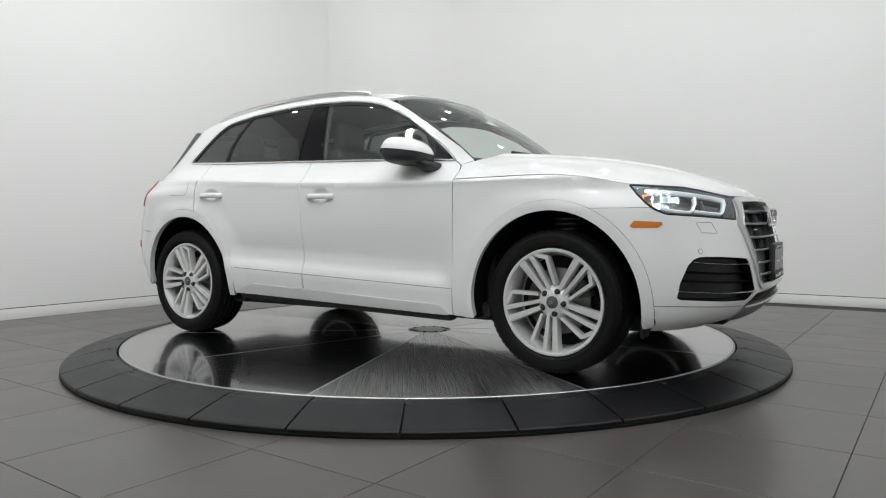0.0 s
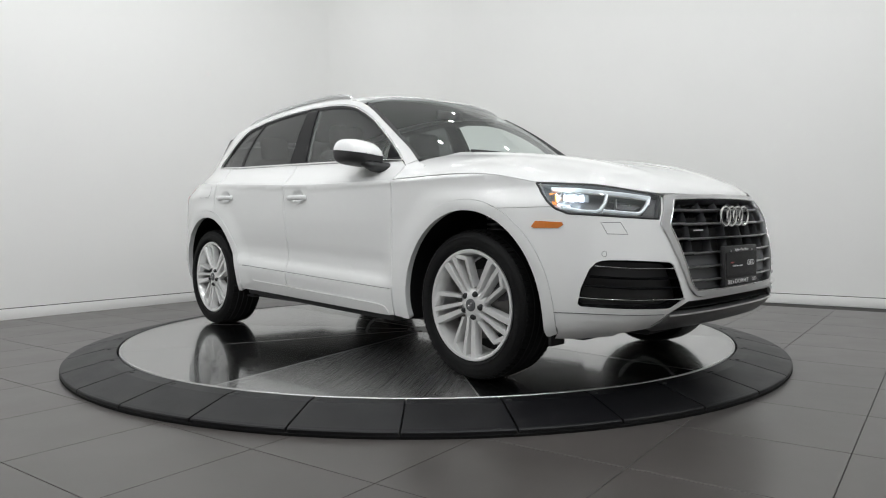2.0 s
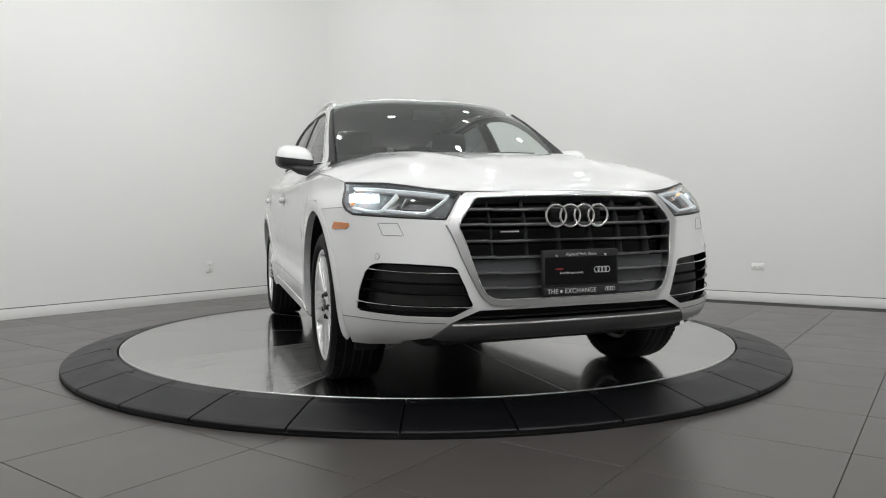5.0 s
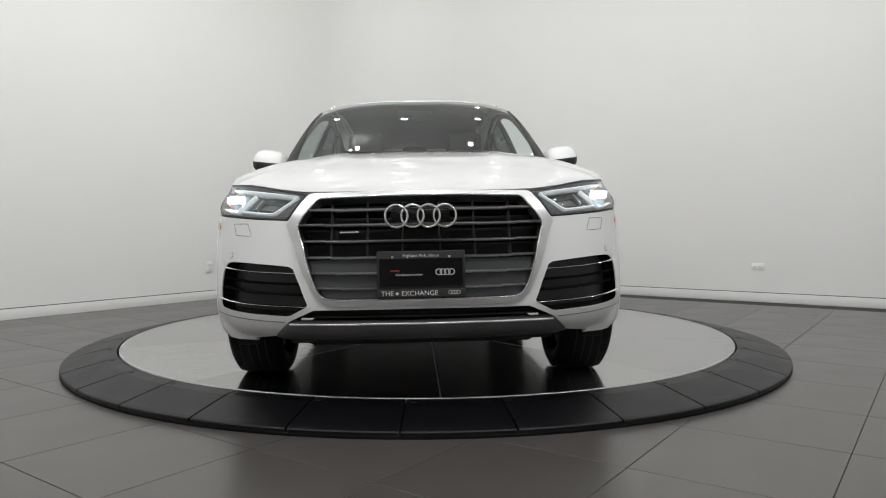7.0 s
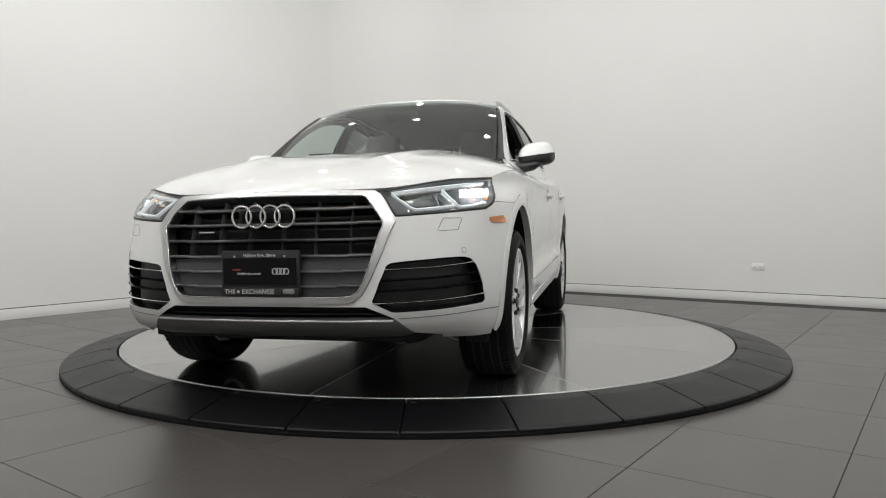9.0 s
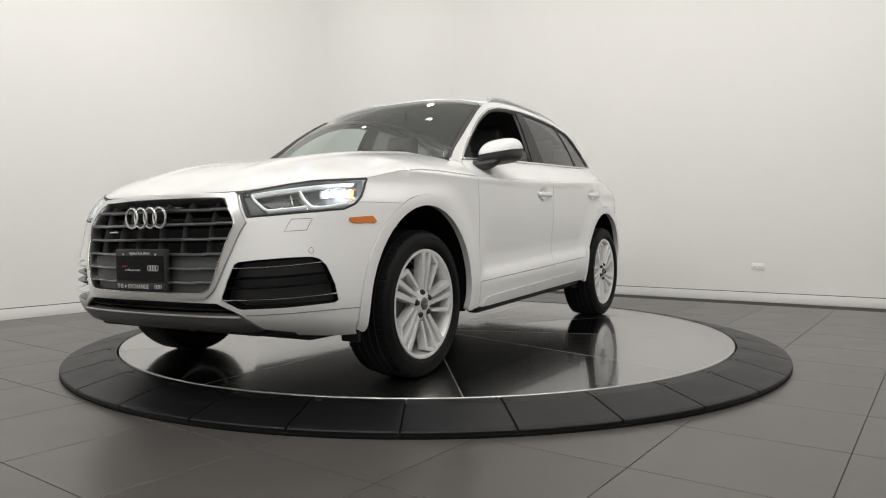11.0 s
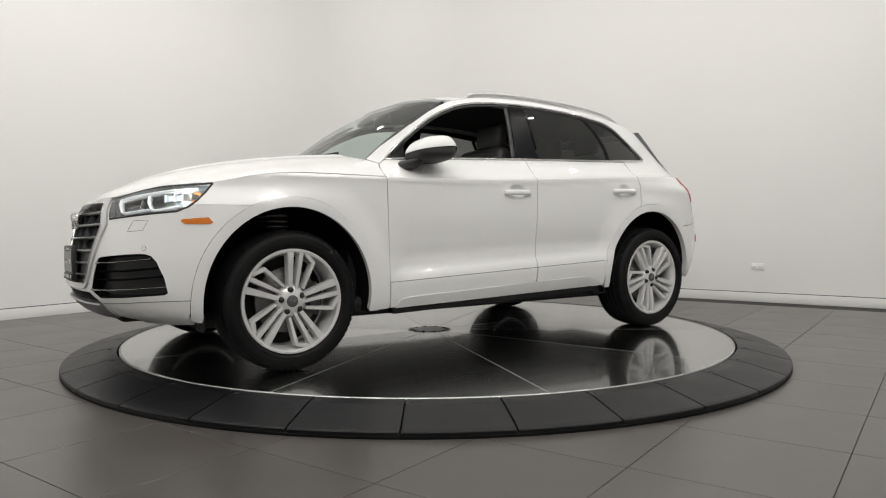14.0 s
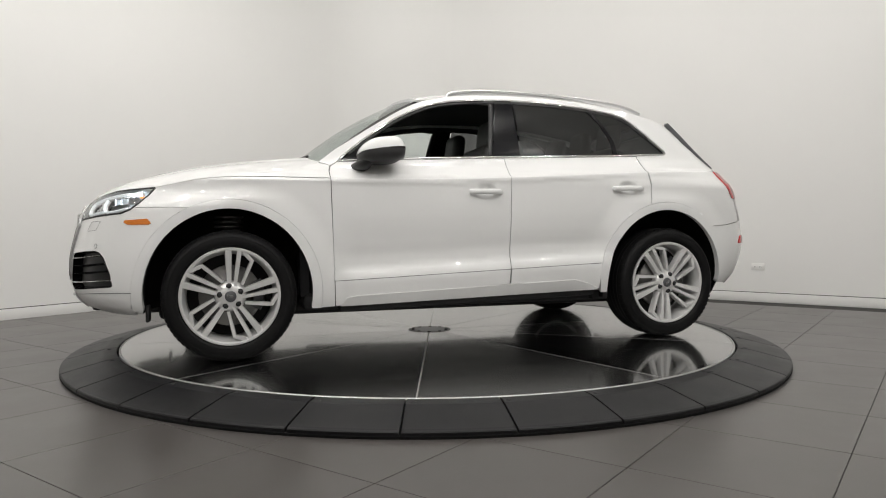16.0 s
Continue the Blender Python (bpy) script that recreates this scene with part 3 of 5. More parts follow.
FWX, RWX = 1.402, -1.372
LEAN = 0.8         # degrees by which the body leans to its right
LIP, OPEN = (0.502, 0.522), (0.446, 0.470)
trim_z = lambda x: 0.453 - 0.041 * x
blade_z = lambda x: 0.361 - 0.040 * x
low_z = lambda x: 0.296 - 0.029 * x
BELT = [(0.785, 1.118), (0.45, 1.135), (0.1, 1.150), (-0.30, 1.165), (-0.7, 1.179), (-1.09, 1.194), (-1.42, 1.214)]
belt_z = curve(BELT)
DLO = [(0.785, 1.118), (0.72, 1.178), (0.635, 1.246), (0.53, 1.318), (0.426, 1.383), (0.32, 1.435), (0.211, 1.480), (0.12, 1.505), (0.027, 1.522), (-0.124, 1.538), (-0.336, 1.546), (-0.554, 1.542), (-0.75, 1.530),
       (-0.925, 1.514), (-1.03, 1.497), (-1.117, 1.484), (-1.18, 1.464), (-1.24, 1.430), (-1.36, 1.336), (-1.47, 1.243), (-1.478, 1.228), (-1.462, 1.216)]
dlo_top = curve([p for p in DLO[:-3]])
OUTER = [(0.90, 1.112), (0.80, 1.190), (0.60, 1.318), (0.40, 1.435), (0.30, 1.487), (0.20, 1.525), (0.05, 1.558), (-0.12, 1.578), (-0.34, 1.586), (-0.55, 1.582), (-0.93, 1.556), (-1.2, 1.515), (-1.45, 1.465), (-1.56, 1.440)]


CREASE = [[(x, d + float(RISE(x))) for x in np.linspace(0.85, -2.1, 40)] for d in (0.997, 1.006, 1.016)] + [[(x, d - 0.041 * x) for x in np.linspace(0.84, -0.9, 24)] for d in (0.478, 0.50, 0.525)]


def build_car():
    car = new("car")
    tagged(car, "white five-door SUV standing on the steel turntable, driver's window lowered", "car")
    # ---- doors, wings and side frames, left and right
    for mir in (False, True):
        fender = [(0.848, 1.003)] + [(x, float(E_Z(x))) for x in (0.95, 1.1, 1.266, 1.35, 1.415, 1.5, 1.56, 1.63, 1.70, 1.75, 1.79)] + [(1.812, 0.899), (1.853, 0.862), (1.886, 0.836)] + arch(FWX, *LIP, 65.5, 190) + [(0.905, 0.27), (0.826, 0.272), (0.832, 0.50), (0.845, 0.90)]
        panel("front_wing", fender, side_fn, PAINT, car, guides=CREASE, mirror=mir)
        panel("wing_edge", [(0.848, 1.007), (0.848, 1.06), (0.835, 1.09), (0.90, 1.105), (0.99, 1.08), (1.05, 1.012)], side_fn, PAINT, car, mirror=mir, gap=0.001)
        fd = [(0.79, 1.112), (0.832, 1.085), (0.846, 1.05), (0.842, 0.90), (0.834, 0.60), (0.830, trim_z(0.83)), (-0.256, trim_z(-0.256)), (-0.257, 0.60), (-0.261, 0.92), (-0.258, 1.159)] + [(x, float(belt_z(x)) - 0.006) for x in (-0.1, 0.1, 0.3, 0.5, 0.7)]
        door = panel("front_door", fd, side_fn, PAINT, car, guides=CREASE, mirror=mir)
        panel("door_trim", [(0.829, trim_z(0.83)), (0.824, 0.274), (0.72, 0.276), (0.66, blade_z(0.66) - 0.01), (-0.249, blade_z(-0.249)), (-0.256, trim_z(-0.256))], side_fn, PAINT, door, mirror=mir, lift=0.002, gap=0.002)
        rd = [(-0.2605, 1.161), (-0.7, 1.173), (-1.09, 1.188), (-1.225, 1.194), (-1.240, 1.10), (-1.256, 0.998), (-1.250, 0.89), (-1.238, 0.852)] + arch(RWX, *LIP, 74, 15, 14) + [(-0.885, trim_z(-0.885)), (-0.2585, trim_z(-0.2585)), (-0.2595, 0.60), (-0.2635, 0.92)]
        rdoor = panel("rear_door", rd, side_fn, PAINT, car, guides=CREASE, mirror=mir)
        panel("door_trim", [(-0.262, trim_z(-0.262)), (-0.255, blade_z(-0.255)), (-0.66, blade_z(-0.66) - 0.01), (-0.74, 0.325), (-0.872, 0.325), (-0.874, 0.38), (-0.885, trim_z(-0.885))], side_fn, PAINT, rdoor, mirror=mir, lift=0.002, gap=0.002)
        blade = [(0.795, low_z(0.79)), (0.76, 0.322), (0.70, blade_z(0.70)), (-0.26, blade_z(-0.26)), (-0.70, blade_z(-0.70)), (-0.80, 0.362), (-0.86, 0.330), (-0.86, low_z(-0.86))]
        panel("sill_blade", blade, side_fn, BLADE, car, "brushed grey sill blade", mirror=mir, lift=0.008, depth=0.04, gap=0.001)
        frame_side = [(0.832, 1.088)] + OUTER + [(-1.70, 1.335), (-1.86, 1.215), (-1.955, 1.135), (-1.925, 1.108), (-1.97, 1.0), (-2.02, 0.92), (-2.06, 0.76), (-1.90, 0.735)]
        frame_side += [p for p in arch(RWX, *LIP, 136, 75, 16)] + [(-1.243, 0.862), (-1.256, 0.90), (-1.262, 0.998), (-1.246, 1.10), (-1.231, 1.198), (-1.30, 1.203), (-1.42, 1.209)] + [DLO[-1]] + DLO[-2:0:-1] + [(0.79, 1.116)]
        panel("side_frame", frame_side, side_fn, PAINT, car, guides=CREASE, mirror=mir)
        panel("pillar_trim", [(0.80, 1.15)] + [(x, z - 0.012) for x, z in OUTER[2:]] + [(-1.70, 1.30), (-1.60, 1.10), (-1.42, 1.209)] + [DLO[-1]] + DLO[-2:0:-1], side_fn, CABIN, car, "black inner pillar lining", mirror=mir, lift=-0.03, depth=0)
        panel("door_lining", [(0.83, 1.10), (0.80, 0.35), (-0.80, 0.35), (-0.86, 0.66), (-1.05, 0.88), (-1.35, 0.96), (-1.46, 1.20), (-0.3, 1.158), (0.6, 1.12)], side_fn, CABIN, car, "black inner door lining", mirror=mir, lift=-0.055, depth=0, h=0.06)
        # arch lips
        a_f = arch(FWX, OPEN[0], OPEN[1], -8, 190, 40)
        panel("arch_trim", [(1.862, 0.272), (1.846, 0.272)] + a_f + [(0.957, 0.268), (0.90, 0.268)] + arch(FWX, *LIP, 190, -8, 40), side_fn, PAINT, car, mirror=mir, lift=0.003, depth=0.035, h=0.02, gap=0.001)
        a_r = arch(RWX, OPEN[0] - 0.004, OPEN[1], 2, 178, 40)
        panel("arch_trim", [(-0.885, 0.30), (-0.93, 0.30)] + a_r + [(-1.812, 0.337), (-1.871, 0.337)] + arch(RWX, *LIP, 177, 4, 40), side_fn, PAINT, car, mirror=mir, lift=0.003, depth=0.035, h=0.02, gap=0.001)
        for cx, ra, rb in ((FWX, OPEN[0], OPEN[1]), (RWX, OPEN[0], OPEN[1])):
            rows = [[(x, float(side_fn(x, z)[1]) - 0.022 if y is None else y, z) for x, z in [(cx + (ra + 0.012) * math.cos(t), 0.36 + (rb + 0.012) * math.sin(t)) for t in np.linspace(-0.2, math.pi + 0.2, 30)]] for y in (None, 0.80, 0.68, 0.58)]
            rows.append([(cx, 0.58, 0.36)] * 30)
            sheet("wheel_house", rows, LINER, car, "black plastic wheel house liner", mirror=mir)
        # windows
        s = -1 if mir else 1
        x_b = lambda z: -0.196 - 0.22 * (z - 1.17)
        fw = [(0.70, float(belt_z(0.70)))] + [p for p in DLO[2:10]] + [(x_b(1.535), 1.540), (x_b(1.165), 1.162), (0.3, float(belt_z(0.3)))]
        if mir:
            panel("window_pane", fw, side_fn, PANE, door, "lightly tinted door glass", mirror=mir, lift=-0.008, depth=0, gap=0.006)
        panel("mirror_base", [(0.785, 1.119), (0.72, 1.178), (0.66, 1.227), (0.63, 1.24), (0.645, 1.126)], side_fn, GLOSSBLACK, door, "gloss black quarter trim", mirror=mir, lift=-0.004, gap=0.002)
        panel("window_frame", [(x_b(1.165) + 0.016, 1.162), (x_b(1.535) + 0.016, 1.541), (-0.336, 1.545), (-0.384, 1.545), (-0.375, 1.169)], side_fn, GLOSSBLACK, door, "gloss black centre pillar cover", mirror=mir, lift=-0.002, gap=0.0015)
        V, N = on(side_fn, [(0.655, 1.222)] + DLO[3:10] + [(x_b(1.52) + 0.03, 1.528), (x_b(1.2) + 0.026, 1.166)], -0.016, mirror=mir)
        piece("window_seal", *tube(V, 0.021, 0.010, 6, ups=N), BLACK, door, "black rubber window seal")
        rw = [(-0.389, 1.170), (-0.389, 1.543)] + [p for p in DLO[11:13]] + [(-0.915, 1.513), (-1.0, 1.41), (-1.055, 1.30), (-1.062, 1.193), (-0.7, 1.180)]
        panel("window_pane", rw, side_fn, PRIVACY, rdoor, "dark privacy glass", mirror=mir, lift=-0.007, depth=0, gap=0.003)
        qw = [(-0.940, 1.510), (-1.025, 1.40), (-1.080, 1.30), (-1.087, 1.195), (-1.42, 1.212), DLO[-1]] + DLO[-2:13:-1]
        panel("quarter_window", qw, side_fn, PRIVACY, car, "dark privacy quarter glass", mirror=mir, lift=-0.007, depth=0, gap=0.003)
        panel("window_divider", [(-0.913, 1.514), (-0.998, 1.41), (-1.053, 1.30), (-1.060, 1.194), (-1.089, 1.195), (-1.082, 1.30), (-1.027, 1.40), (-0.942, 1.510)], side_fn, GLOSSBLACK, rdoor, "gloss black window bar", mirror=mir, lift=-0.003, gap=0.0)
        loop = on(side_fn, [(0.785, 1.117)] + BELT[1:-1] + [DLO[-1]] + DLO[-2::-1], 0.003, h=0.03, mirror=mir)
        piece("window_trim", *tube(loop[0], 0.0075, 0.005, 8, closed=True, ups=loop[1]), CHROME, car, "chrome window surround")
        strip("glass_gasket", [(x, z - 0.012) for x, z in DLO[1:-3]], side_fn, 0.008, 0.004, BLACK, car, "black rubber gasket", mirror=mir, lift=-0.004)
        # strip between the pillar and the screen: gasket, and pillar shade painted black
        low = on(side_fn, OUTER[:5], 0.0, 0.03, mir)[0]
        k = len(low)
        edge = screen_fn(np.full(k, 1.0), np.linspace(0.0, 0.97, k)) * (1, -1 if mir else 1, 1)
        sheet("pillar_strip", [low, low * 0.35 + edge * 0.65 + (0.006, 0, 0.006), edge - (0.012, 0, 0.004)], BLACK, car, "black windscreen gasket, with the pillar's shaded face drawn black")
        # door handles in their hollows
        for (x0, x1, z0), d in zip(HANDLES, (door, rdoor)):
            nm = "handle"
            xm = (x0 + x1) / 2
            cup = [(xm + 0.086 * math.cos(t), z0 + 0.010 + 0.050 * math.sin(t)) for t in np.linspace(0, 2 * math.pi, 28, endpoint=False)]
            panel("handle_cup", cup, side_fn, PAINT, d, mirror=mir, lift=0.0012, depth=0.0, gap=0.0, h=0.007)
            V, N = on(side_plain, [(x0, z0), (xm, z0 + 0.002), (x1, z0 + 0.002)], 0.024, 0.012, mir)
            fade = np.interp(np.linspace(0, 1, len(V)), [0, 0.09, 0.18, 0.82, 0.91, 1], [0.7, 0.25, 0, 0, 0.25, 0.7])
            V = V - N * (fade[:, None] * 0.034)
            piece(nm, *tube(V, 0.0165, 0.010, 10, ups=N), PAINT, d, "body-coloured door handle")
        # door mirror
        build_mirror(car, mir)
        # side marker and washer flap, parking sensor
        mk = [fx(1.797, 0.752), fx(1.815, 0.776), fx(1.930, 0.768), fx(1.935, 0.757), fx(1.915, 0.744), fx(1.81, 0.744)]
        panel("side_marker", mk, front_fn, AMBER, car, "amber side marker lens", mirror=mir, lift=0.003, depth=0.008, gap=0.0, h=0.02)
        # roof rail
        rail = [(0.05, 1.552), (0.03, 1.582), (-0.05, 1.600), (-0.184, 1.613), (-0.408, 1.616), (-0.63, 1.612), (-0.83, 1.603), (-1.016, 1.590), (-1.13, 1.580), (-1.238, 1.565), (-1.32, 1.547), (-1.40, 1.515)]
        pr = np.array(dense([(x, 0.585 - 0.03 * max(0.0, (-x - 0.7)), z) for x, z in rail], 0.04, closed=False)) * (1, s, 1)
        piece("roof_rail", *tube(pr, 0.013, 0.011, 8), SATIN, car, "satin aluminium roof rail")
        gut = np.array([(x, 0.575 - 0.03 * max(0.0, (-x - 0.7)), float(Z_E(x)) + 0.016 + 0.008 * math.sin((x + 0.1) * 2.0)) for x in np.linspace(0.02, -1.35, 30)]) * (1, s, 1)
        piece("rail_foot", *tube(gut, 0.008, 0.020, 6), BLADE, car, "grey rail base")
    strip("fuel_flap", [(-1.53, 0.985), (-1.373, 0.981), (-1.345, 1.0), (-1.341, 1.04), (-1.335, 1.09)], side_fn, 0.0012, 0.001, GREYPLASTIC, car, "thin outline of the fuel flap", mirror=True)
    # ---- bonnet, screen, roof, tail
    xs = list(np.linspace(0.86, 1.9, 24)) + list(np.linspace(1.93, 2.196, 22))
    edge = [(x, float(hood_edge(x)) - 0.002) for x in xs]
    cowl = [(0.845, 0.82), (0.865, 0.72), (0.915, 0.60), (0.97, 0.3), (0.985, 0.0), (0.97, -0.3), (0.915, -0.60), (0.865, -0.72), (0.845, -0.82)]
    outline = edge + [(x, -y) for x, y in edge[::-1]] + cowl[::-1][1:-1]
    panel("bonnet", outline, hood_fn, PAINT, car, h=0.04, gap=0.002, centre=(1.2, 0, 0.3))
    panel("cowl", [(0.99, 0.0), (0.975, 0.3), (0.93, 0.60), (0.86, 0.80), (0.80, 0.78), (0.88, 0.5), (0.93, 0.0), (0.88, -0.5), (0.80, -0.78), (0.86, -0.80), (0.93, -0.60), (0.975, -0.3)], hood_fn, BLACK, car, "black plastic cowl", lift=-0.025, depth=0, centre=(1.2, 0, 0.3))
    sheet("windscreen", [screen_fn(np.linspace(-1, 1, 33), np.full(33, u)) for u in np.linspace(0, 1, 17)], SCREEN, car, "lightly green-tinted windscreen")
    for sg in (-1, 1):
        arm = np.array([screen_fn(np.array([sg * a + 0.05]), np.array([b]))[0] + (0.02, 0, 0.012) for a, b in ((0.05, -0.02), (0.35, 0.01), (0.62, 0.045))])
        piece("wiper", *tube(np.array(dense(arm, 0.03, closed=False)), 0.006, 0.009, 6), BLACK, car, "black wiper arm")
    re = [(0.336, 0.0)] + [(0.336 - 0.10 * v * v, 0.61 * v) for v in (0.4, 0.7, 0.9, 0.97)]
    ed = [(x, float(side_fn(x, float(Z_E(x)))[1]) - 0.002) for x in np.linspace(0.18, -1.60, 30)]
    rf = re + ed + [(x, -y) for x, y in (re[1:] + ed)[::-1]]
    panel("roof", rf, roof_fn, PAINT, car, h=0.05, gap=0.001, centre=(-0.6, 0, 0.5))
    panel("headliner", [(0.22, -0.55), (0.22, 0.55), (-1.55, 0.52), (-1.55, -0.52)], roof_fn, CABIN, car, "black roof lining", lift=-0.035, depth=0, h=0.08, centre=(-0.6, 0, 0.5))
    sp = [(-1.605, 0.0)] + [(-1.605, y) for y in (0.3, 0.54)] + [(-1.70, 0.545), (-1.745, 0.3), (-1.75, 0.0)]
    panel("spoiler", sp + [(x, -y) for x, y in sp[1:-1][::-1]], roof_fn, PAINT, car, "white roof spoiler", h=0.04, centre=(-0.6, 0, 0.5))
    hw = [(p, z) for p, z in ([(0.90, 1.125), (0.90, 1.20), (0.90, 1.30), (0.90, 1.44), (0, 1.45), (0, 1.13)])]
    panel("rear_window", [(p, z) for p, z in hw[:4]] + [(-p, z) for p, z in hw[:4][::-1]], rear_fn, PRIVACY, car, "dark rear window", depth=0, h=0.08)
    tgp = [(0.88, 1.112), (0.86, 0.90), (0.84, 0.762)]
    panel("tailgate", tgp + [(-p, z) for p, z in tgp[::-1]], rear_fn, PAINT, car, h=0.06)
    for mir in (False, True):
        edge_q = [(-1.575, 1.436), (-1.71, 1.335), (-1.87, 1.215), (-1.962, 1.14)]
        tl = np.array(dense(edge_q, 0.03, closed=False))
        V1 = side_fn(tl[:, 0], tl[:, 1]) * (1, -1 if mir else 1, 1)
        wd = np.linspace(1.0, 0.25, len(V1))[:, None]
        V2 = V1 + np.array([-0.040, -0.004 * (-1 if mir else 1), 0.020]) * wd
        V3 = V1 * (1, 0.9, 1) + np.array([-0.045, 0.0, 0.024]) * wd
        sheet("side_spoiler", [V1, V2, V3], GREYPLASTIC, car, "dark grey rear quarter spoiler")
        tp = [rx(-1.868, 1.106), rx(-2.02, 1.104), (0.80, 1.10), (0.45, 1.085), (0.45, 0.97), (0.75, 0.925), rx(-2.07, 0.915), rx(-1.985, 0.918), rx(-1.925, 1.0)]
        panel("tail_lamp", tp, rear_fn, RED, car, "red tail lamp", mirror=mir, lift=0.006, h=0.04, gap=0.002)
        rr = [rx(-2.045, 0.602), rx(-2.075, 0.655), (0.78, 0.66), (0.78, 0.605)]
        panel("reflector", rr, rear_fn, RED, car, "red bumper reflector", mirror=mir, lift=0.006, h=0.03, gap=0.0)
    lowb = [rx(-1.86, 0.335), rx(-1.95, 0.32), (0.85, 0.335), (0.0, 0.33)]
    upb = [(0.0, 0.75), (0.84, 0.757), rx(-2.06, 0.757), rx(-1.98, 0.745), rx(-1.90, 0.732), rx(-1.82, 0.727)] + [rx(x, z) for x, z in arch(RWX, *LIP, 136, 176, 12)]
    panel("rear_bumper", lowb[:3] + [(-p, z) for p, z in lowb[:3][::-1]] + [(-p, z) for p, z in upb[1:][::-1]] + upb[1:], rear_fn, PAINT, car, h=0.05)
    build_nose(car)
    build_cabin(car)
    # the cabin stands a little taller than the flank's own curve
    for ob in car.children_recursive:
        co = np.empty(len(ob.data.vertices) * 3)
        ob.data.vertices.foreach_get("co", co)
        co = co.reshape(-1, 3)
        if co[:, 2].max() > 1.26 and ob.data.users == 1:
            co[:, 2] += 0.008 * sm((co[:, 2] - 1.26) / 0.2)
            ob.data.vertices.foreach_set("co", co.ravel())
    # wheels stand square on the plate under the slightly leaning body
    level = pose(0, 0, 0, -LEAN, 0, 0)
    wheel = build_wheel(car)
    wheel.matrix_basis = level @ pose(1.400, 0.908, 0.362, 90, 0, 180)
    for x, y, rz, spin in ((-1.390, 0.908, 180, 38), (1.400, -0.908, 0, 38.5), (-1.390, -0.908, 0, 27)):
        copy_thing(wheel, level @ pose(x, y, 0.362, 90, 0, rz) @ pose(0, 0, 0, 0, 0, spin))
    return car


def build_mirror(car, mir):
    s = -1 if mir else 1
    cx, cy, cz = 0.535, 0.922, 1.164
    n, k = 28, 14
    def pt(t, f):
        c, sn = math.cos(f), math.sin(f)
        e = lambda a, q: math.copysign(abs(a) ** q, a)
        x, y, z = e(math.cos(t), 0.6) * e(c, 0.62), e(math.sin(t), 0.6) * e(c, 0.62), e(sn, 0.8 if sn > 0 else 0.5)
        up = 0.080 if z > 0 else 0.068
        px = x * (0.105 if x < 0 else 0.150) * (1 - 0.12 * max(0, z))
        py = y * 0.108 * (1 - 0.10 * max(0, z))
        return (cx + px - 0.015 * y, (cy + py) * s, cz + z * up + 0.012 * y - 0.05 * (px / 0.15) * (1 if z > 0 else 0.5) * 0.35)
    def half(a, b, name, mat, label, grow):
        rows = [[pt(2 * math.pi * i / n, a + (b - a) * j / k) for i in range(n + 1)] for j in range(k + 1)]
        c = np.array([cx, cy * s, cz])
        rows = [[tuple(c + (np.array(p) - c) * grow) for p in r] for r in rows]
        return sheet(name, rows, mat, parent, label)
    parent = car
    body = half(-math.pi / 2, 0.02, "door_mirror", BLACK, "black lower door mirror housing", 1.0)
    parent = body
    half(0.03, math.pi / 2, "mirror_cap", PAINT, "white upper mirror cap", 1.012)
    strip_rows = [[pt(2 * math.pi * i / n, f) for i in range(n + 1)] for f in (0.0, 0.05)]
    sheet("mirror_joint", strip_rows, GLOSSBLACK, body)
    g = [(cx - 0.1065, (cy + 0.085 * math.cos(t)) * s, cz + 0.012 + 0.058 * math.sin(t)) for t in np.linspace(0, 2 * math.pi, 24, endpoint=False)]
    piece("mirror_glass", g, [tuple(range(24))], MIRROR, body, smooth=False)
    arm = [(0.665, 0.80, 1.082), (0.660, 0.86, 1.082), (0.650, 0.900, 1.090), (0.625, 0.920, 1.112), (0.60, 0.925, 1.14)]
    piece("mirror_stalk", *tube(np.array(dense([(a, b * s, c) for a, b, c in arm], 0.02, closed=False)), 0.052, 0.030, 12), BLACK, body, "black mirror stalk")


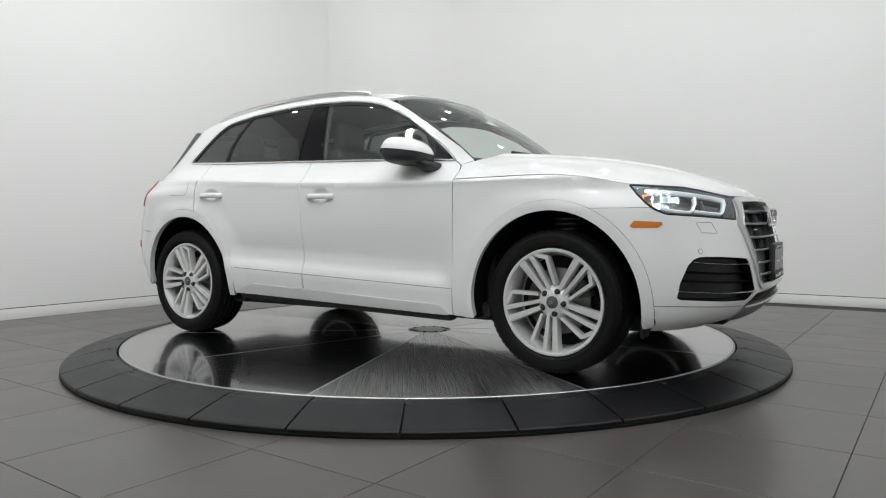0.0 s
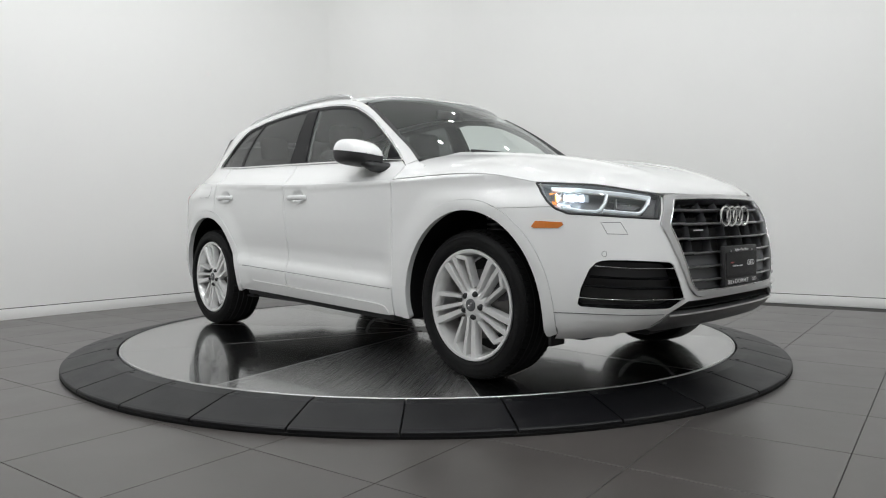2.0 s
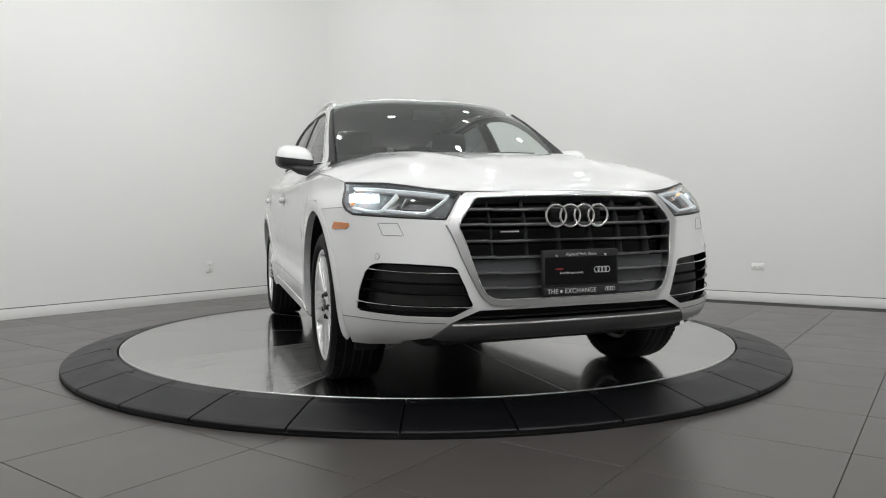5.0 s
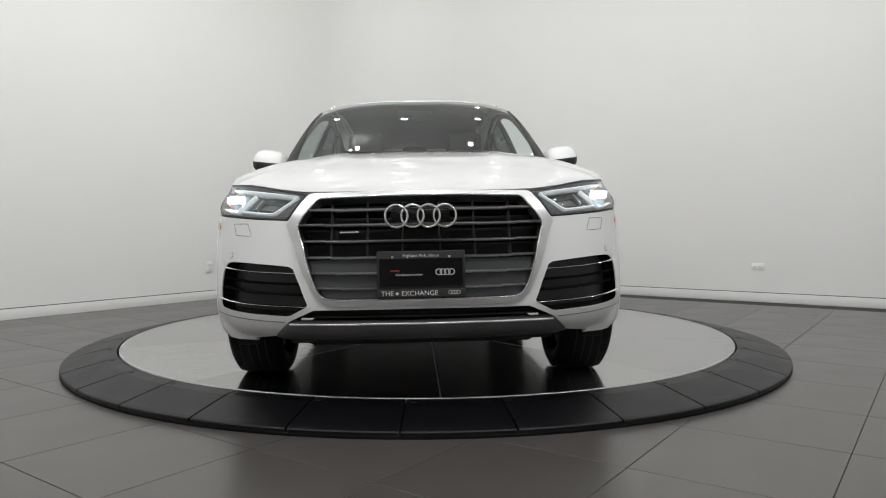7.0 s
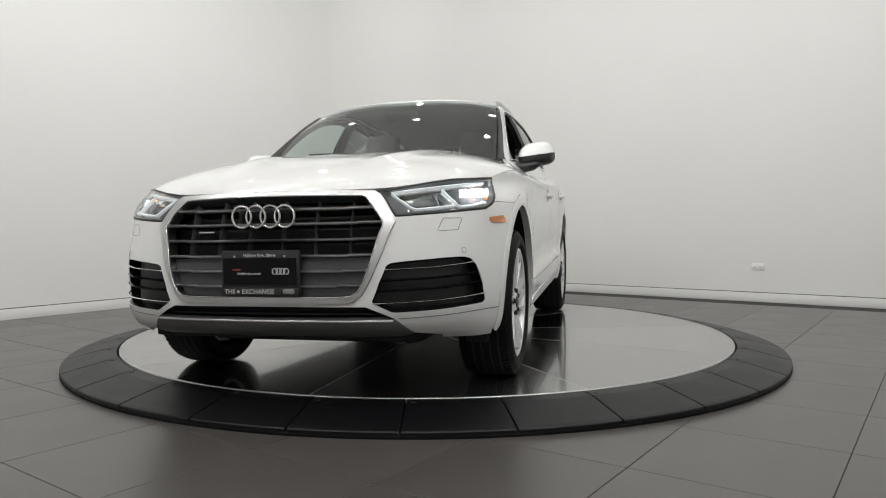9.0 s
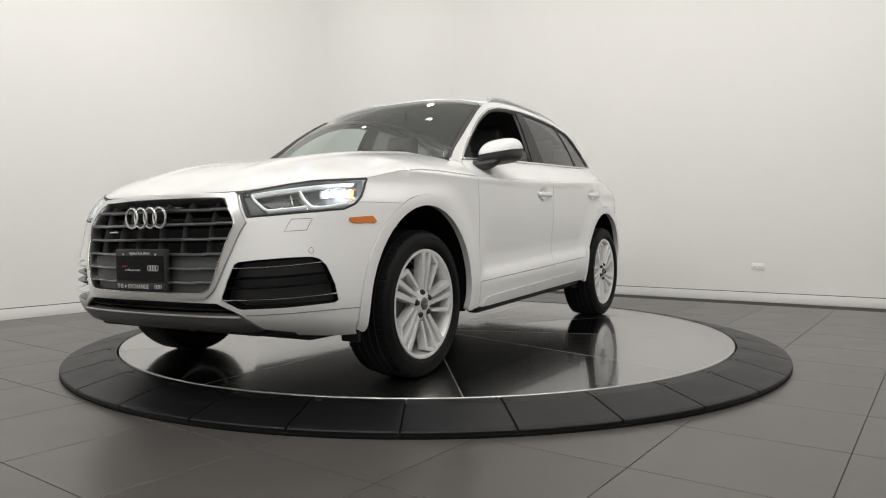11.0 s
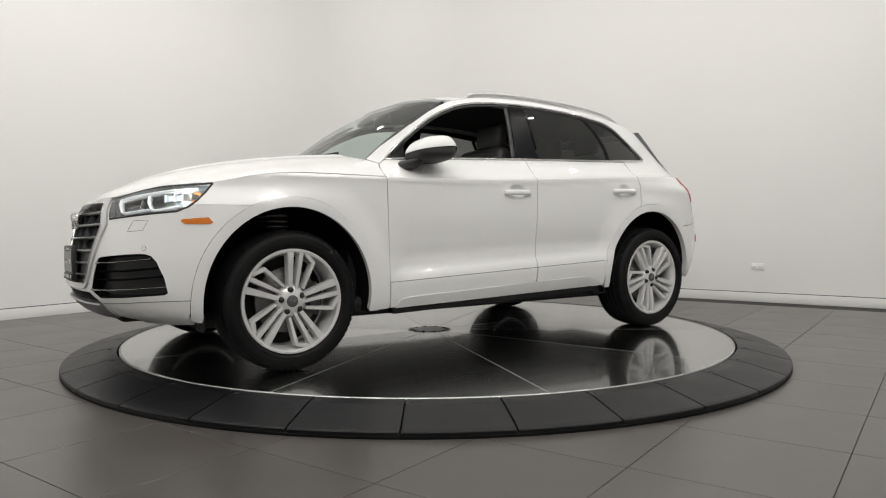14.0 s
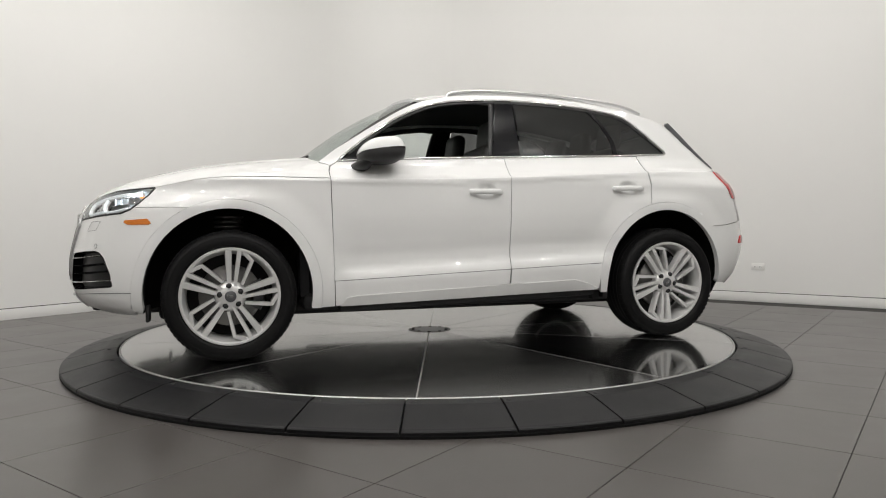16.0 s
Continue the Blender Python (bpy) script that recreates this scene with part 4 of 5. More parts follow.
def build_nose(car):
    g_out = [fy(0.0, 0.4275), fy(0.25, 0.428), fy(0.345, 0.430), fy(0.385, 0.437), fy(0.420, 0.466), fy(0.449, 0.518), fy(0.496, 0.632), fy(0.540, 0.752), fy(0.527, 0.772), fy(0.499, 0.81), fy(0.458, 0.868), fy(0.440, 0.878), fy(0.25, 0.881), fy(0.0, 0.881)]
    g_in = [fy(0.0, 0.455), fy(0.32, 0.456), fy(0.375, 0.460), fy(0.402, 0.476), fy(0.420, 0.505), fy(0.458, 0.62), fy(0.490, 0.735), fy(0.490, 0.752), fy(0.470, 0.785), fy(0.415, 0.848), fy(0.400, 0.856), fy(0.2, 0.861), fy(0.0, 0.862)]
    both = lambda half: half + [(-p, z) for p, z in half[::-1] if abs(p) > 1e-6]
    hl = [fx(1.778, 0.943), fx(1.88, 0.936), fy(0.723, 0.929), fy(0.65, 0.916), fy(0.582, 0.902), fy(0.51, 0.887), fy(0.462, 0.879), fy(0.492, 0.845), fy(0.538, 0.777), fy(0.62, 0.782), fy(0.70, 0.788), fy(0.78, 0.796), fx(1.95, 0.806), fx(1.900, 0.827), fx(1.857, 0.861), fx(1.815, 0.900)]
    fog = [fx(2.100, 0.607), fy(0.72, 0.605), fy(0.60, 0.596), fy(0.530, 0.589), fy(0.512, 0.578), fy(0.484, 0.510), fy(0.457, 0.440), fy(0.459, 0.430), fy(0.527, 0.393), fy(0.545, 0.390), fy(0.70, 0.397), fy(0.80, 0.406), fx(2.010, 0.412), fx(1.997, 0.422), fx(2.010, 0.490), fx(2.040, 0.570), fx(2.060, 0.596), fx(2.080, 0.605)]
    lip = [fx(x, z) for x, z in arch(FWX, LIP[0], LIP[1], -8, 65.5, 16) if x > XC + 0.2]
    half = [fy(0.0, 0.417), fy(0.43, 0.415), fy(0.535, 0.367), fy(0.60, 0.303), fy(0.70, 0.288), fx(2.06, 0.272), fx(1.95, 0.262), fx(1.875, 0.262)] + lip + [fx(1.610 + 0.276 * k / 6, 0.835) for k in range(1, 7)]
    half += hl[-3:5:-1] + g_out[10:0:-1]
    mirrored = [(-p, z) for p, z in half[::-1] if abs(p) > 1e-6]
    flip = lambda q: [(-p, z) for p, z in q]
    bumper = panel("front_bumper", half + mirrored, front_fn, PAINT, car, holes=[fog, flip(fog)], h=0.02, gap=0.0006)
    # seam across the lower corner, washer flaps, sensors
    for mir in (False, True):
        strip("bumper_seam", [fy(0.555, 0.366), fy(0.70, 0.373), fy(0.80, 0.380), fx(1.99, 0.383), fx(1.90, 0.383)], front_fn, 0.0015, 0.001, GREYPLASTIC, bumper, "thin grey panel joint", mirror=mir, lift=0.0005)
        wf = [fy(0.715, 0.764), fy(0.783, 0.765), fy(0.770, 0.717), fy(0.697, 0.713)]
        ring_pts = [np.array(p) for p in wf + wf[:1]]
        strip("washer_flap", ring_pts, front_fn, 0.0012, 0.0008, GREYPLASTIC, bumper, "thin headlamp washer flap outline", mirror=mir)
        c = fy(0.792, 0.633)
        panel("parking_sensor", [(c[0] + 0.014 * math.cos(t), c[1] + 0.011 * math.sin(t)) for t in np.linspace(0, 2 * math.pi, 16, endpoint=False)], front_fn, PAINT, bumper, "round white parking sensor", mirror=mir, lift=0.002, depth=0.004, gap=0, h=0.01)
        strip("sensor_ring", [np.array((c[0] + 0.015 * math.cos(t), c[1] + 0.0115 * math.sin(t))) for t in np.linspace(0, 2 * math.pi, 17)], front_fn, 0.001, 0.0008, GREYPLASTIC, bumper, mirror=mir, lift=0.0015, h=0.01)
        # fog grille
        fg = panel("fog_grille", fog, front_fn, BLACK, car, "black side air intake", mirror=mir, lift=-0.055, depth=0, gap=-0.004)
        loop = on(front_fn, fog + fog[:1], -0.004, 0.02, mir)
        walls = on(front_fn, fog + fog[:1], -0.056, 0.02, mir)
        sheet("intake_wall", [loop[0], walls[0]], GLOSSBLACK, fg)
        for z0, z1, m_, r in ((0.583, 0.562, CHROME, 0.0042), (0.452, 0.430, CHROME, 0.0042), (0.540, 0.520, GLOSSBLACK, 0.006), (0.500, 0.478, GLOSSBLACK, 0.006)):
            p0, p1 = fx(2.058 - 0.42 * (0.583 - z0), z0), fy(0.508 - 0.37 * (0.562 - z1), z1)
            strip("intake_bar", [p0, ((p0[0] + p1[0]) / 2, (z0 + z1) / 2 - 0.003), p1], front_fn, r, 0.020 if m_ is GLOSSBLACK else 0.008, m_, fg, "thin chrome blade" if m_ is CHROME else "black slat", mirror=mir, lift=-0.022 if m_ is GLOSSBLACK else 0.0, sides=6)
        build_headlamp(car, hl, mir)
    # grille
    grille = panel("grille_frame", both(g_out), front_fn, SATIN, car, "satin silver grille surround", holes=[both(g_in)], lift=0.010, depth=0.05, h=0.02, gap=0.001)
    strip("frame_edge", [(p, z) for p, z in g_in] , front_fn, 0.003, 0.003, CHROME, grille, lift=0.011)
    strip("frame_edge", [(p, z) for p, z in g_in], front_fn, 0.003, 0.003, CHROME, grille, mirror=True, lift=0.011)
    panel("grille_back", both(g_in), front_fn, CABIN, grille, "black grille backing", lift=-0.085, depth=0, gap=-0.03)
    low = [fy(0.0, 0.455), fy(0.375, 0.460), fy(0.402, 0.476), fy(0.420, 0.505), fy(0.456, 0.618), fy(0.0, 0.618)]
    panel("radar_cover", both(low), front_fn, GREYPLASTIC, grille, "grey lower grille panel", lift=-0.026, depth=0.02, h=0.03)
    inner_y = curve([(0.455, 0.36), (0.47, 0.395), (0.505, 0.42), (0.62, 0.458), (0.74, 0.490), (0.785, 0.470), (0.848, 0.415)])
    for z in (0.813, 0.752, 0.686, 0.622, 0.560, 0.500):
        w = float(inner_y(z)) + 0.004
        knee = w - 0.10
        pth = [fy(y, z + (0.0025 if abs(y) > knee else 0.0)) for y in (-w, -knee - 0.001, -knee + 0.008, -0.2, 0, 0.2, knee - 0.008, knee + 0.001, w)]
        strip("grille_bar", pth, front_fn, 0.0058, 0.012, SATIN, grille, "satin silver grille blade", lift=-0.006, sides=6)
        strip("bar_body", pth, front_fn, 0.006, 0.032, GLOSSBLACK, grille, "black blade body", lift=-0.045, sides=6)
    for y in (0.075, 0.217, 0.363):
        for sg in (-1, 1):
            top = 0.855 if y < 0.3 else 0.85
            q = [fy(sg * (y + 0.02 * (0.74 - z)), z) for z in (top, 0.78, 0.70, 0.62)]
            strip("grille_fin", q, front_fn, 0.003, 0.022, GREYPLASTIC, grille, "thin grey upright fin", lift=-0.034, sides=6)
    # emblem of four plain rings, with a little badge bar beside it
    emblem = piece("emblem_base", *tube([front_fn(np.array([fy(y, 0.783)[0]]), np.array([0.783]))[0] + (0.002, 0, 0) for y in np.linspace(-0.115, 0.115, 9)], 0.010, 0.030, 8), GLOSSBLACK, grille, "black emblem base")
    for y in (-0.0965, -0.0325, 0.0315, 0.0955):
        cpt = [(2.280 + 0.002 * math.cos(t), y + 0.0440 * math.cos(t), 0.783 + 0.0440 * math.sin(t)) for t in np.linspace(0, 2 * math.pi, 40, endpoint=False)]
        piece("emblem_ring", *tube(cpt, 0.0055, 0.006, 8, closed=True, ups=[(1, 0, 0)] * 40), CHROME, emblem, "chrome ring")
    box("badge", (0.006, 0.078, 0.008), (2.242, -0.285, 0.722), CHROME, grille, "small chrome badge", bevel=0.002, rot=(0, 0, -6))
    for y in (-0.30, 0.31):
        piece("grille_sensor", *tube([(2.242, y, 0.59), (2.250, y, 0.59)], 0.011, 0.011, 12), GREYPLASTIC, grille, "round grey parking sensor")
    # number-plate frame with a dealer's insert
    pl = box("plate_frame", (0.026, 0.346, 0.184), (2.3020, -0.003, 0.554), BLACK, car, "black dealer plate holder", bevel=0.006)
    insert = box("plate_insert", (0.003, 0.326, 0.108), (2.3160, -0.003, 0.562), GLOSSBLACK, pl, "black printed insert")
    box("plate_lip", (0.006, 0.346, 0.034), (2.3165, -0.003, 0.479), BLACK, pl, bevel=0.002)
    write("Highland Park, Illinois", 0.0165, (2.3162, -0.003, 0.627), LETTER, pl)
    write("Certified pre-owned", 0.0125, (2.3180, -0.050, 0.553), LETTER, pl)
    box("print_bar", (0.001, 0.035, 0.006), (2.3182, -0.105, 0.569), REDPRINT, insert, "small red print")
    for i in range(4):
        cpt = [(2.3184, 0.066 + 0.0165 * i + 0.0115 * math.cos(t), 0.562 + 0.0115 * math.sin(t)) for t in np.linspace(0, 2 * math.pi, 24, endpoint=False)]
        piece("print_ring", *tube(cpt, 0.0016, 0.0006, 6, closed=True, ups=[(1, 0, 0)] * 24), LETTER, insert, "white printed ring")
    write("THE", 0.027, (2.3204, -0.136, 0.4795), LETTER, pl)
    write("EXCHANGE", 0.027, (2.3204, -0.010, 0.4795), LETTER, pl)
    mark = box("print_mark", (0.001, 0.010, 0.010), (2.3204, -0.098, 0.4795), LETTER, pl, "small white printed diamond", rot=(45, 0, 0))
    for i in range(4):
        cpt = [(2.3204, 0.110 + 0.0105 * i + 0.0072 * math.cos(t), 0.482 + 0.0072 * math.sin(t)) for t in np.linspace(0, 2 * math.pi, 20, endpoint=False)]
        piece("print_ring", *tube(cpt, 0.0011, 0.0005, 6, closed=True, ups=[(1, 0, 0)] * 20), LETTER, pl, "white printed ring")
    for y in (-0.115, 0.108):
        piece("plate_screw", *tube([(2.3140, y, 0.622), (2.3175, y, 0.622)], 0.005, 0.005, 8), SATIN, pl)
    # lower intake and skid plate
    li = [fy(0.0, 0.414), fy(0.43, 0.412), fy(0.533, 0.366), fy(0.0, 0.362)]
    intake = panel("lower_intake", both(li), front_fn, CABIN, car, "black lower air intake", lift=-0.06, depth=0, gap=-0.02)
    for z in (0.398, 0.380):
        strip("intake_bar", [fy(y, z) for y in (-0.47, -0.2, 0, 0.2, 0.47)], front_fn, 0.004, 0.02, BLACK, intake, lift=-0.03, sides=6)
    sk = [fy(0.0, 0.361), fy(0.536, 0.365), fy(0.60, 0.303), fy(0.55, 0.290), fy(0.0, 0.288)]
    panel("skid_plate", both(sk), front_fn, SKID, car, "grey painted skid plate", lift=0.004, depth=0.03)
    strip("skid_edge", [fy(y, 0.360) for y in (-0.53, -0.3, 0, 0.3, 0.53)], front_fn, 0.005, 0.006, SATIN, car, "silver skid plate edge", lift=0.006)


def build_headlamp(car, hl, mir):
    lens = panel("headlight", hl, front_fn, LENS, car, "clear headlamp lens, lamp switched on", mirror=mir, lift=0.002, depth=0, gap=0.003, h=0.03)
    panel("lamp_housing", hl, front_fn, LAMPGREY, lens, "grey metallic lamp housing", mirror=mir, lift=-0.075, depth=0, gap=-0.012, h=0.03)
    rim = on(front_fn, hl + hl[:1], -0.001, 0.02, mir)
    deep = on(front_fn, hl + hl[:1], -0.076, 0.02, mir)
    sheet("housing_wall", [rim[0], deep[0]], LAMPGREY, lens)
    piece("lamp_seal", *tube(rim[0], 0.006, 0.004, 6, ups=rim[1]), BLACK, lens, "black lamp seal")
    # a band along the top and two hooks of light guide below it
    for q in ([fy(0.505, 0.882), fy(0.535, 0.856), fy(0.590, 0.818), fy(0.614, 0.808), fy(0.69, 0.814), fy(0.757, 0.822)],
              [fy(0.700, 0.893), fy(0.735, 0.858), fy(0.768, 0.824), fy(0.785, 0.817), fy(0.83, 0.822), fx(1.925, 0.834)],
              [fy(0.505, 0.882), fy(0.60, 0.896), fy(0.700, 0.909), fy(0.78, 0.920), fx(1.845, 0.925)]):
        strip("light_guide", q, front_fn, 0.0055, 0.010, DRL, lens, "glowing white light guide", mirror=mir, lift=-0.020, h=0.012)
        strip("guide_rim", q, front_fn, 0.0095, 0.006, SATIN, lens, "satin silver light guide bezel", mirror=mir, lift=-0.032, h=0.012)
    panel("inner_bezel", [fy(0.470, 0.875), fy(0.498, 0.879), fy(0.600, 0.797), fy(0.545, 0.783)], front_fn, GREYPLASTIC, lens, "dark grey inner bezel", mirror=mir, lift=-0.022, depth=0.03, h=0.03)
    panel("inner_recess", [fy(0.545, 0.868), fy(0.685, 0.890), fy(0.745, 0.832), fy(0.625, 0.822)], front_fn, CABIN, lens, "dark lamp recess", mirror=mir, lift=-0.055, depth=0.01, h=0.03)
    panel("recess_blind", [fy(0.560, 0.852), fy(0.655, 0.866), fy(0.700, 0.838), fy(0.615, 0.830)], front_fn, GREYPLASTIC, lens, "dark grey lamp blind", mirror=mir, lift=-0.040, depth=0.01, h=0.03)
    strip("lamp_trim", [fy(0.668, 0.882), fy(0.700, 0.834)], front_fn, 0.003, 0.012, SATIN, lens, mirror=mir, lift=-0.035)
    s = -1 if mir else 1
    # a row of lamp cells, each a bright-walled funnel with its emitter at the bottom
    for k, (x, y, z) in enumerate(((1.982, 0.772, 0.868), (1.948, 0.801, 0.870), (1.914, 0.823, 0.872), (1.880, 0.841, 0.874))):
        w, h, d = 0.0175, 0.0180, 0.036
        rings = [(1.0, 0.0), (1.12, 0.002), (0.95, -0.003), (0.62, -d)]
        vs = [(x + dx, (y + s * a * w * f) * s, z + b * h * f) for f, dx in (rings[1], rings[0], rings[2], rings[3]) for a, b in ((-1, -1), (1, -1), (1, 1), (-1, 1))]
        fs = [(4 * i + a, 4 * i + (a + 1) % 4, 4 * i + 4 + (a + 1) % 4, 4 * i + 4 + a) for i in range(3) for a in range(4)]
        cell = piece("lamp_cell", vs, fs, LAMPGREY, lens, "bright square lamp cell", smooth=False)
        ev = [(x - d + 0.001, (y + s * a * w * 0.6) * s, z + b * h * 0.6) for a, b in ((-1, -1), (1, -1), (1, 1), (-1, 1))]
        piece("led", ev, [(0, 1, 2, 3)], BEAM if k in (1, 2) else SOFTBEAM, cell, "bright white lamp emitter", smooth=False)
    panel("cell_surround", [fy(0.745, 0.890), fx(1.90, 0.905), fx(1.875, 0.855), fx(1.935, 0.842), fy(0.80, 0.836)], front_fn, LAMPGREY, lens, mirror=mir, lift=-0.070, depth=0, h=0.03)
    panel("indicator", [fx(1.835, 0.912), fx(1.868, 0.914), fx(1.888, 0.862), fx(1.872, 0.862)], front_fn, INDICATOR, lens, "amber indicator", mirror=mir, lift=-0.028, depth=0.01, h=0.02, gap=0.001)


def write(text, size, at, mat, parent):
    """Raised printed words that face the car's front."""
    cu = bpy.data.curves.new("lettering", "FONT")
    cu.body, cu.size, cu.align_x, cu.align_y, cu.extrude = text, size, "CENTER", "CENTER", 0.0004
    tmp = new("lettering_curve", cu)
    me = bpy.data.meshes.new_from_object(tmp)
    bpy.data.objects.remove(tmp)
    me.materials.clear()
    me.materials.append(mat)
    ob = new("lettering", me)
    ob.parent = parent
    ob.matrix_basis = pose(*at, 90, 0, 90)
    ob["label"] = "small white printed words"
    return ob


def build_wheel(car):
    """One alloy wheel, its axle along z, its outer face towards +z."""
    wheel = piece("wheel", *lathe([(0.236, -0.19), (0.252, -0.185), (0.243, -0.15), (0.230, -0.10), (0.234, -0.05), (0.246, -0.018), (0.252, 0.0), (0.262, 0.004), (0.2685, 0.002), (0.2705, -0.006), (0.260, -0.02)], 72), ALLOY, car, "silver alloy wheel on a black tyre", sharp=45)
    prof = [(0.268, -0.215), (0.272, -0.228), (0.30, -0.238), (0.335, -0.236), (0.352, -0.222), (0.3595, -0.19), (0.3620, -0.12), (0.3595, -0.04), (0.352, -0.008), (0.336, 0.008), (0.316, 0.014), (0.294, 0.013), (0.279, 0.007), (0.271, -0.004), (0.266, -0.018)]
    tyre = piece("tyre", *lathe(prof, 96), TYRE, wheel, "black road tyre", sharp=60)
    for z in (-0.165, -0.125, -0.085, -0.045):
        piece("tread_groove", *lathe([(0.3626, z - 0.004), (0.3632, z), (0.3626, z + 0.004)], 72), CABIN, tyre)
    # tread blocks round the shoulders
    vs, fs = [], []
    for k in range(72):
        for z0, z1 in ((-0.226, -0.172), (-0.036, -0.004)):
            i = len(vs)
            for da in (-0.026, 0.026):
                for z in (z0, z1):
                    for r in (0.350, 0.3625 if abs(z + 0.104) < 0.075 else 0.3545):
                        a = 2 * math.pi * k / 72 + da
                        vs.append((r * math.cos(a), r * math.sin(a), z))
            fs += [(i + 1, i + 3, i + 7, i + 5), (i, i + 1, i + 5, i + 4), (i + 2, i + 6, i + 7, i + 3), (i, i + 2, i + 3, i + 1), (i + 4, i + 5, i + 7, i + 6)]
    tagged(piece("tread", vs, fs, TYRE, tyre, smooth=False), kind="stuff")
    for r in (0.287, 0.325):
        piece("sidewall_ring", *lathe([(r - 0.0015, 0.0115), (r, 0.0145), (r + 0.0015, 0.0115)], 72), TYRE, tyre)
    # five groups of two straight spokes and one hooked one
    spoke_mesh = {}
    for k in range(5):
        base = 72 * k + 1
        for nm, pts, w in (("spoke", [(-0.005, 0.068), (-0.005, 0.255)], (0.0150, 0.0255)), ("spoke", [(0.024, 0.045), (0.055, 0.250)], (0.0120, 0.0180)), ("hooked_spoke", [(0.062, 0.060), (0.119, 0.190), (0.076, 0.241)], (0.0105, 0.0155))):
            key = (nm, pts[0])
            if key not in spoke_mesh:
                spoke_mesh[key] = spoke(nm, pts, w, wheel)
                ob = spoke_mesh[key]
            else:
                ob = new(nm, spoke_mesh[key].data)
                ob.parent = wheel
            ob.matrix_basis = pose(0, 0, 0, 0, 0, base)
    piece("hub_face", *lathe([(0.0, -0.006), (0.040, -0.006), (0.060, -0.012), (0.078, -0.022), (0.086, -0.042), (0.080, -0.06)], 40), ALLOY, wheel, "silver wheel centre")
    cap = piece("centre_cap", *lathe([(0.0, 0.002), (0.024, 0.0015), (0.029, -0.001), (0.031, -0.006)], 28), GREYPLASTIC, wheel, "dark grey centre cap")
    for i in range(4):
        cpt = [(-0.0118 + 0.0078 * i + 0.0052 * math.cos(t), 0.0052 * math.sin(t), 0.0022) for t in np.linspace(0, 2 * math.pi, 16, endpoint=False)]
        piece("cap_ring", *tube(cpt, 0.0008, 0.0006, 5, closed=True), CHROME, cap)
    # bolts and flanges carry the shade of their recess holes in their colour
    for k in range(5):
        a = radians(72 * k + 98)
        b = piece("wheel_bolt", *lathe([(0.0, 0.001), (0.009, 0.001), (0.0115, -0.002), (0.0125, -0.010), (0.0165, -0.0105), (0.0168, -0.026)], 14), CABIN, wheel, "dark wheel bolt")
        b.matrix_basis = pose(0.057 * math.cos(a), 0.057 * math.sin(a), 0.0)
    piece("brake_disc", *lathe([(0.06, -0.05), (0.08, -0.075), (0.085, -0.085), (0.168, -0.085), (0.170, -0.089), (0.170, -0.11), (0.08, -0.112)], 48), IRON, wheel, "bare iron brake disc")
    vs, fs = lathe([(0.125, -0.065), (0.178, -0.062), (0.186, -0.075), (0.186, -0.12), (0.12, -0.12), (0.125, -0.065)], 12, -0.5, 0.5)
    piece("brake_caliper", vs, fs + [tuple(range(5)), tuple(range(12 * 6 + 4, 12 * 6 - 1, -1))], GREYPLASTIC, wheel, "grey brake caliper", sharp=40)
    piece("wheel_back", *lathe([(0.0, -0.17), (0.235, -0.17)], 40), CABIN, wheel, "dark brake shield")
    return wheel


def spoke(name, pts, w, wheel):
    """A bar with a flat face and sloped flanks that drops towards the hub."""
    P = np.array(dense(pts, 0.02, closed=False))
    vs, fs, n = [], [], len(P)
    for i, p in enumerate(P):
        a, b = P[max(i - 1, 0)], P[min(i + 1, n - 1)]
        t = (b - a) / np.linalg.norm(b - a)
        s = np.array([t[1], -t[0]])
        r = np.hypot(*p)
        top = -0.010 + 0.012 * float(sm((r - 0.05) / 0.19)) - 0.002
        hw = w[0] + (w[1] - w[0]) * min(1.0, (r - 0.05) / 0.2)
        for q, z in ((-1.15, -0.045), (-1.0, -0.004), (-0.86, 0.0), (0.86, 0.0), (1.0, -0.004), (1.15, -0.045)):
            vs.append((*(p + s * hw * q * 0.70), top + z))
    for i in range(n - 1):
        fs += [(i * 6 + k, (i + 1) * 6 + k, (i + 1) * 6 + k + 1, i * 6 + k + 1) for k in range(5)]
        fs.append((i * 6 + 5, (i + 1) * 6 + 5, (i + 1) * 6, i * 6))
    fs += [tuple(range(6)), tuple(reversed(range(n * 6 - 6, n * 6)))]
    return piece(name, vs, fs, ALLOY, wheel, "", sharp=30)


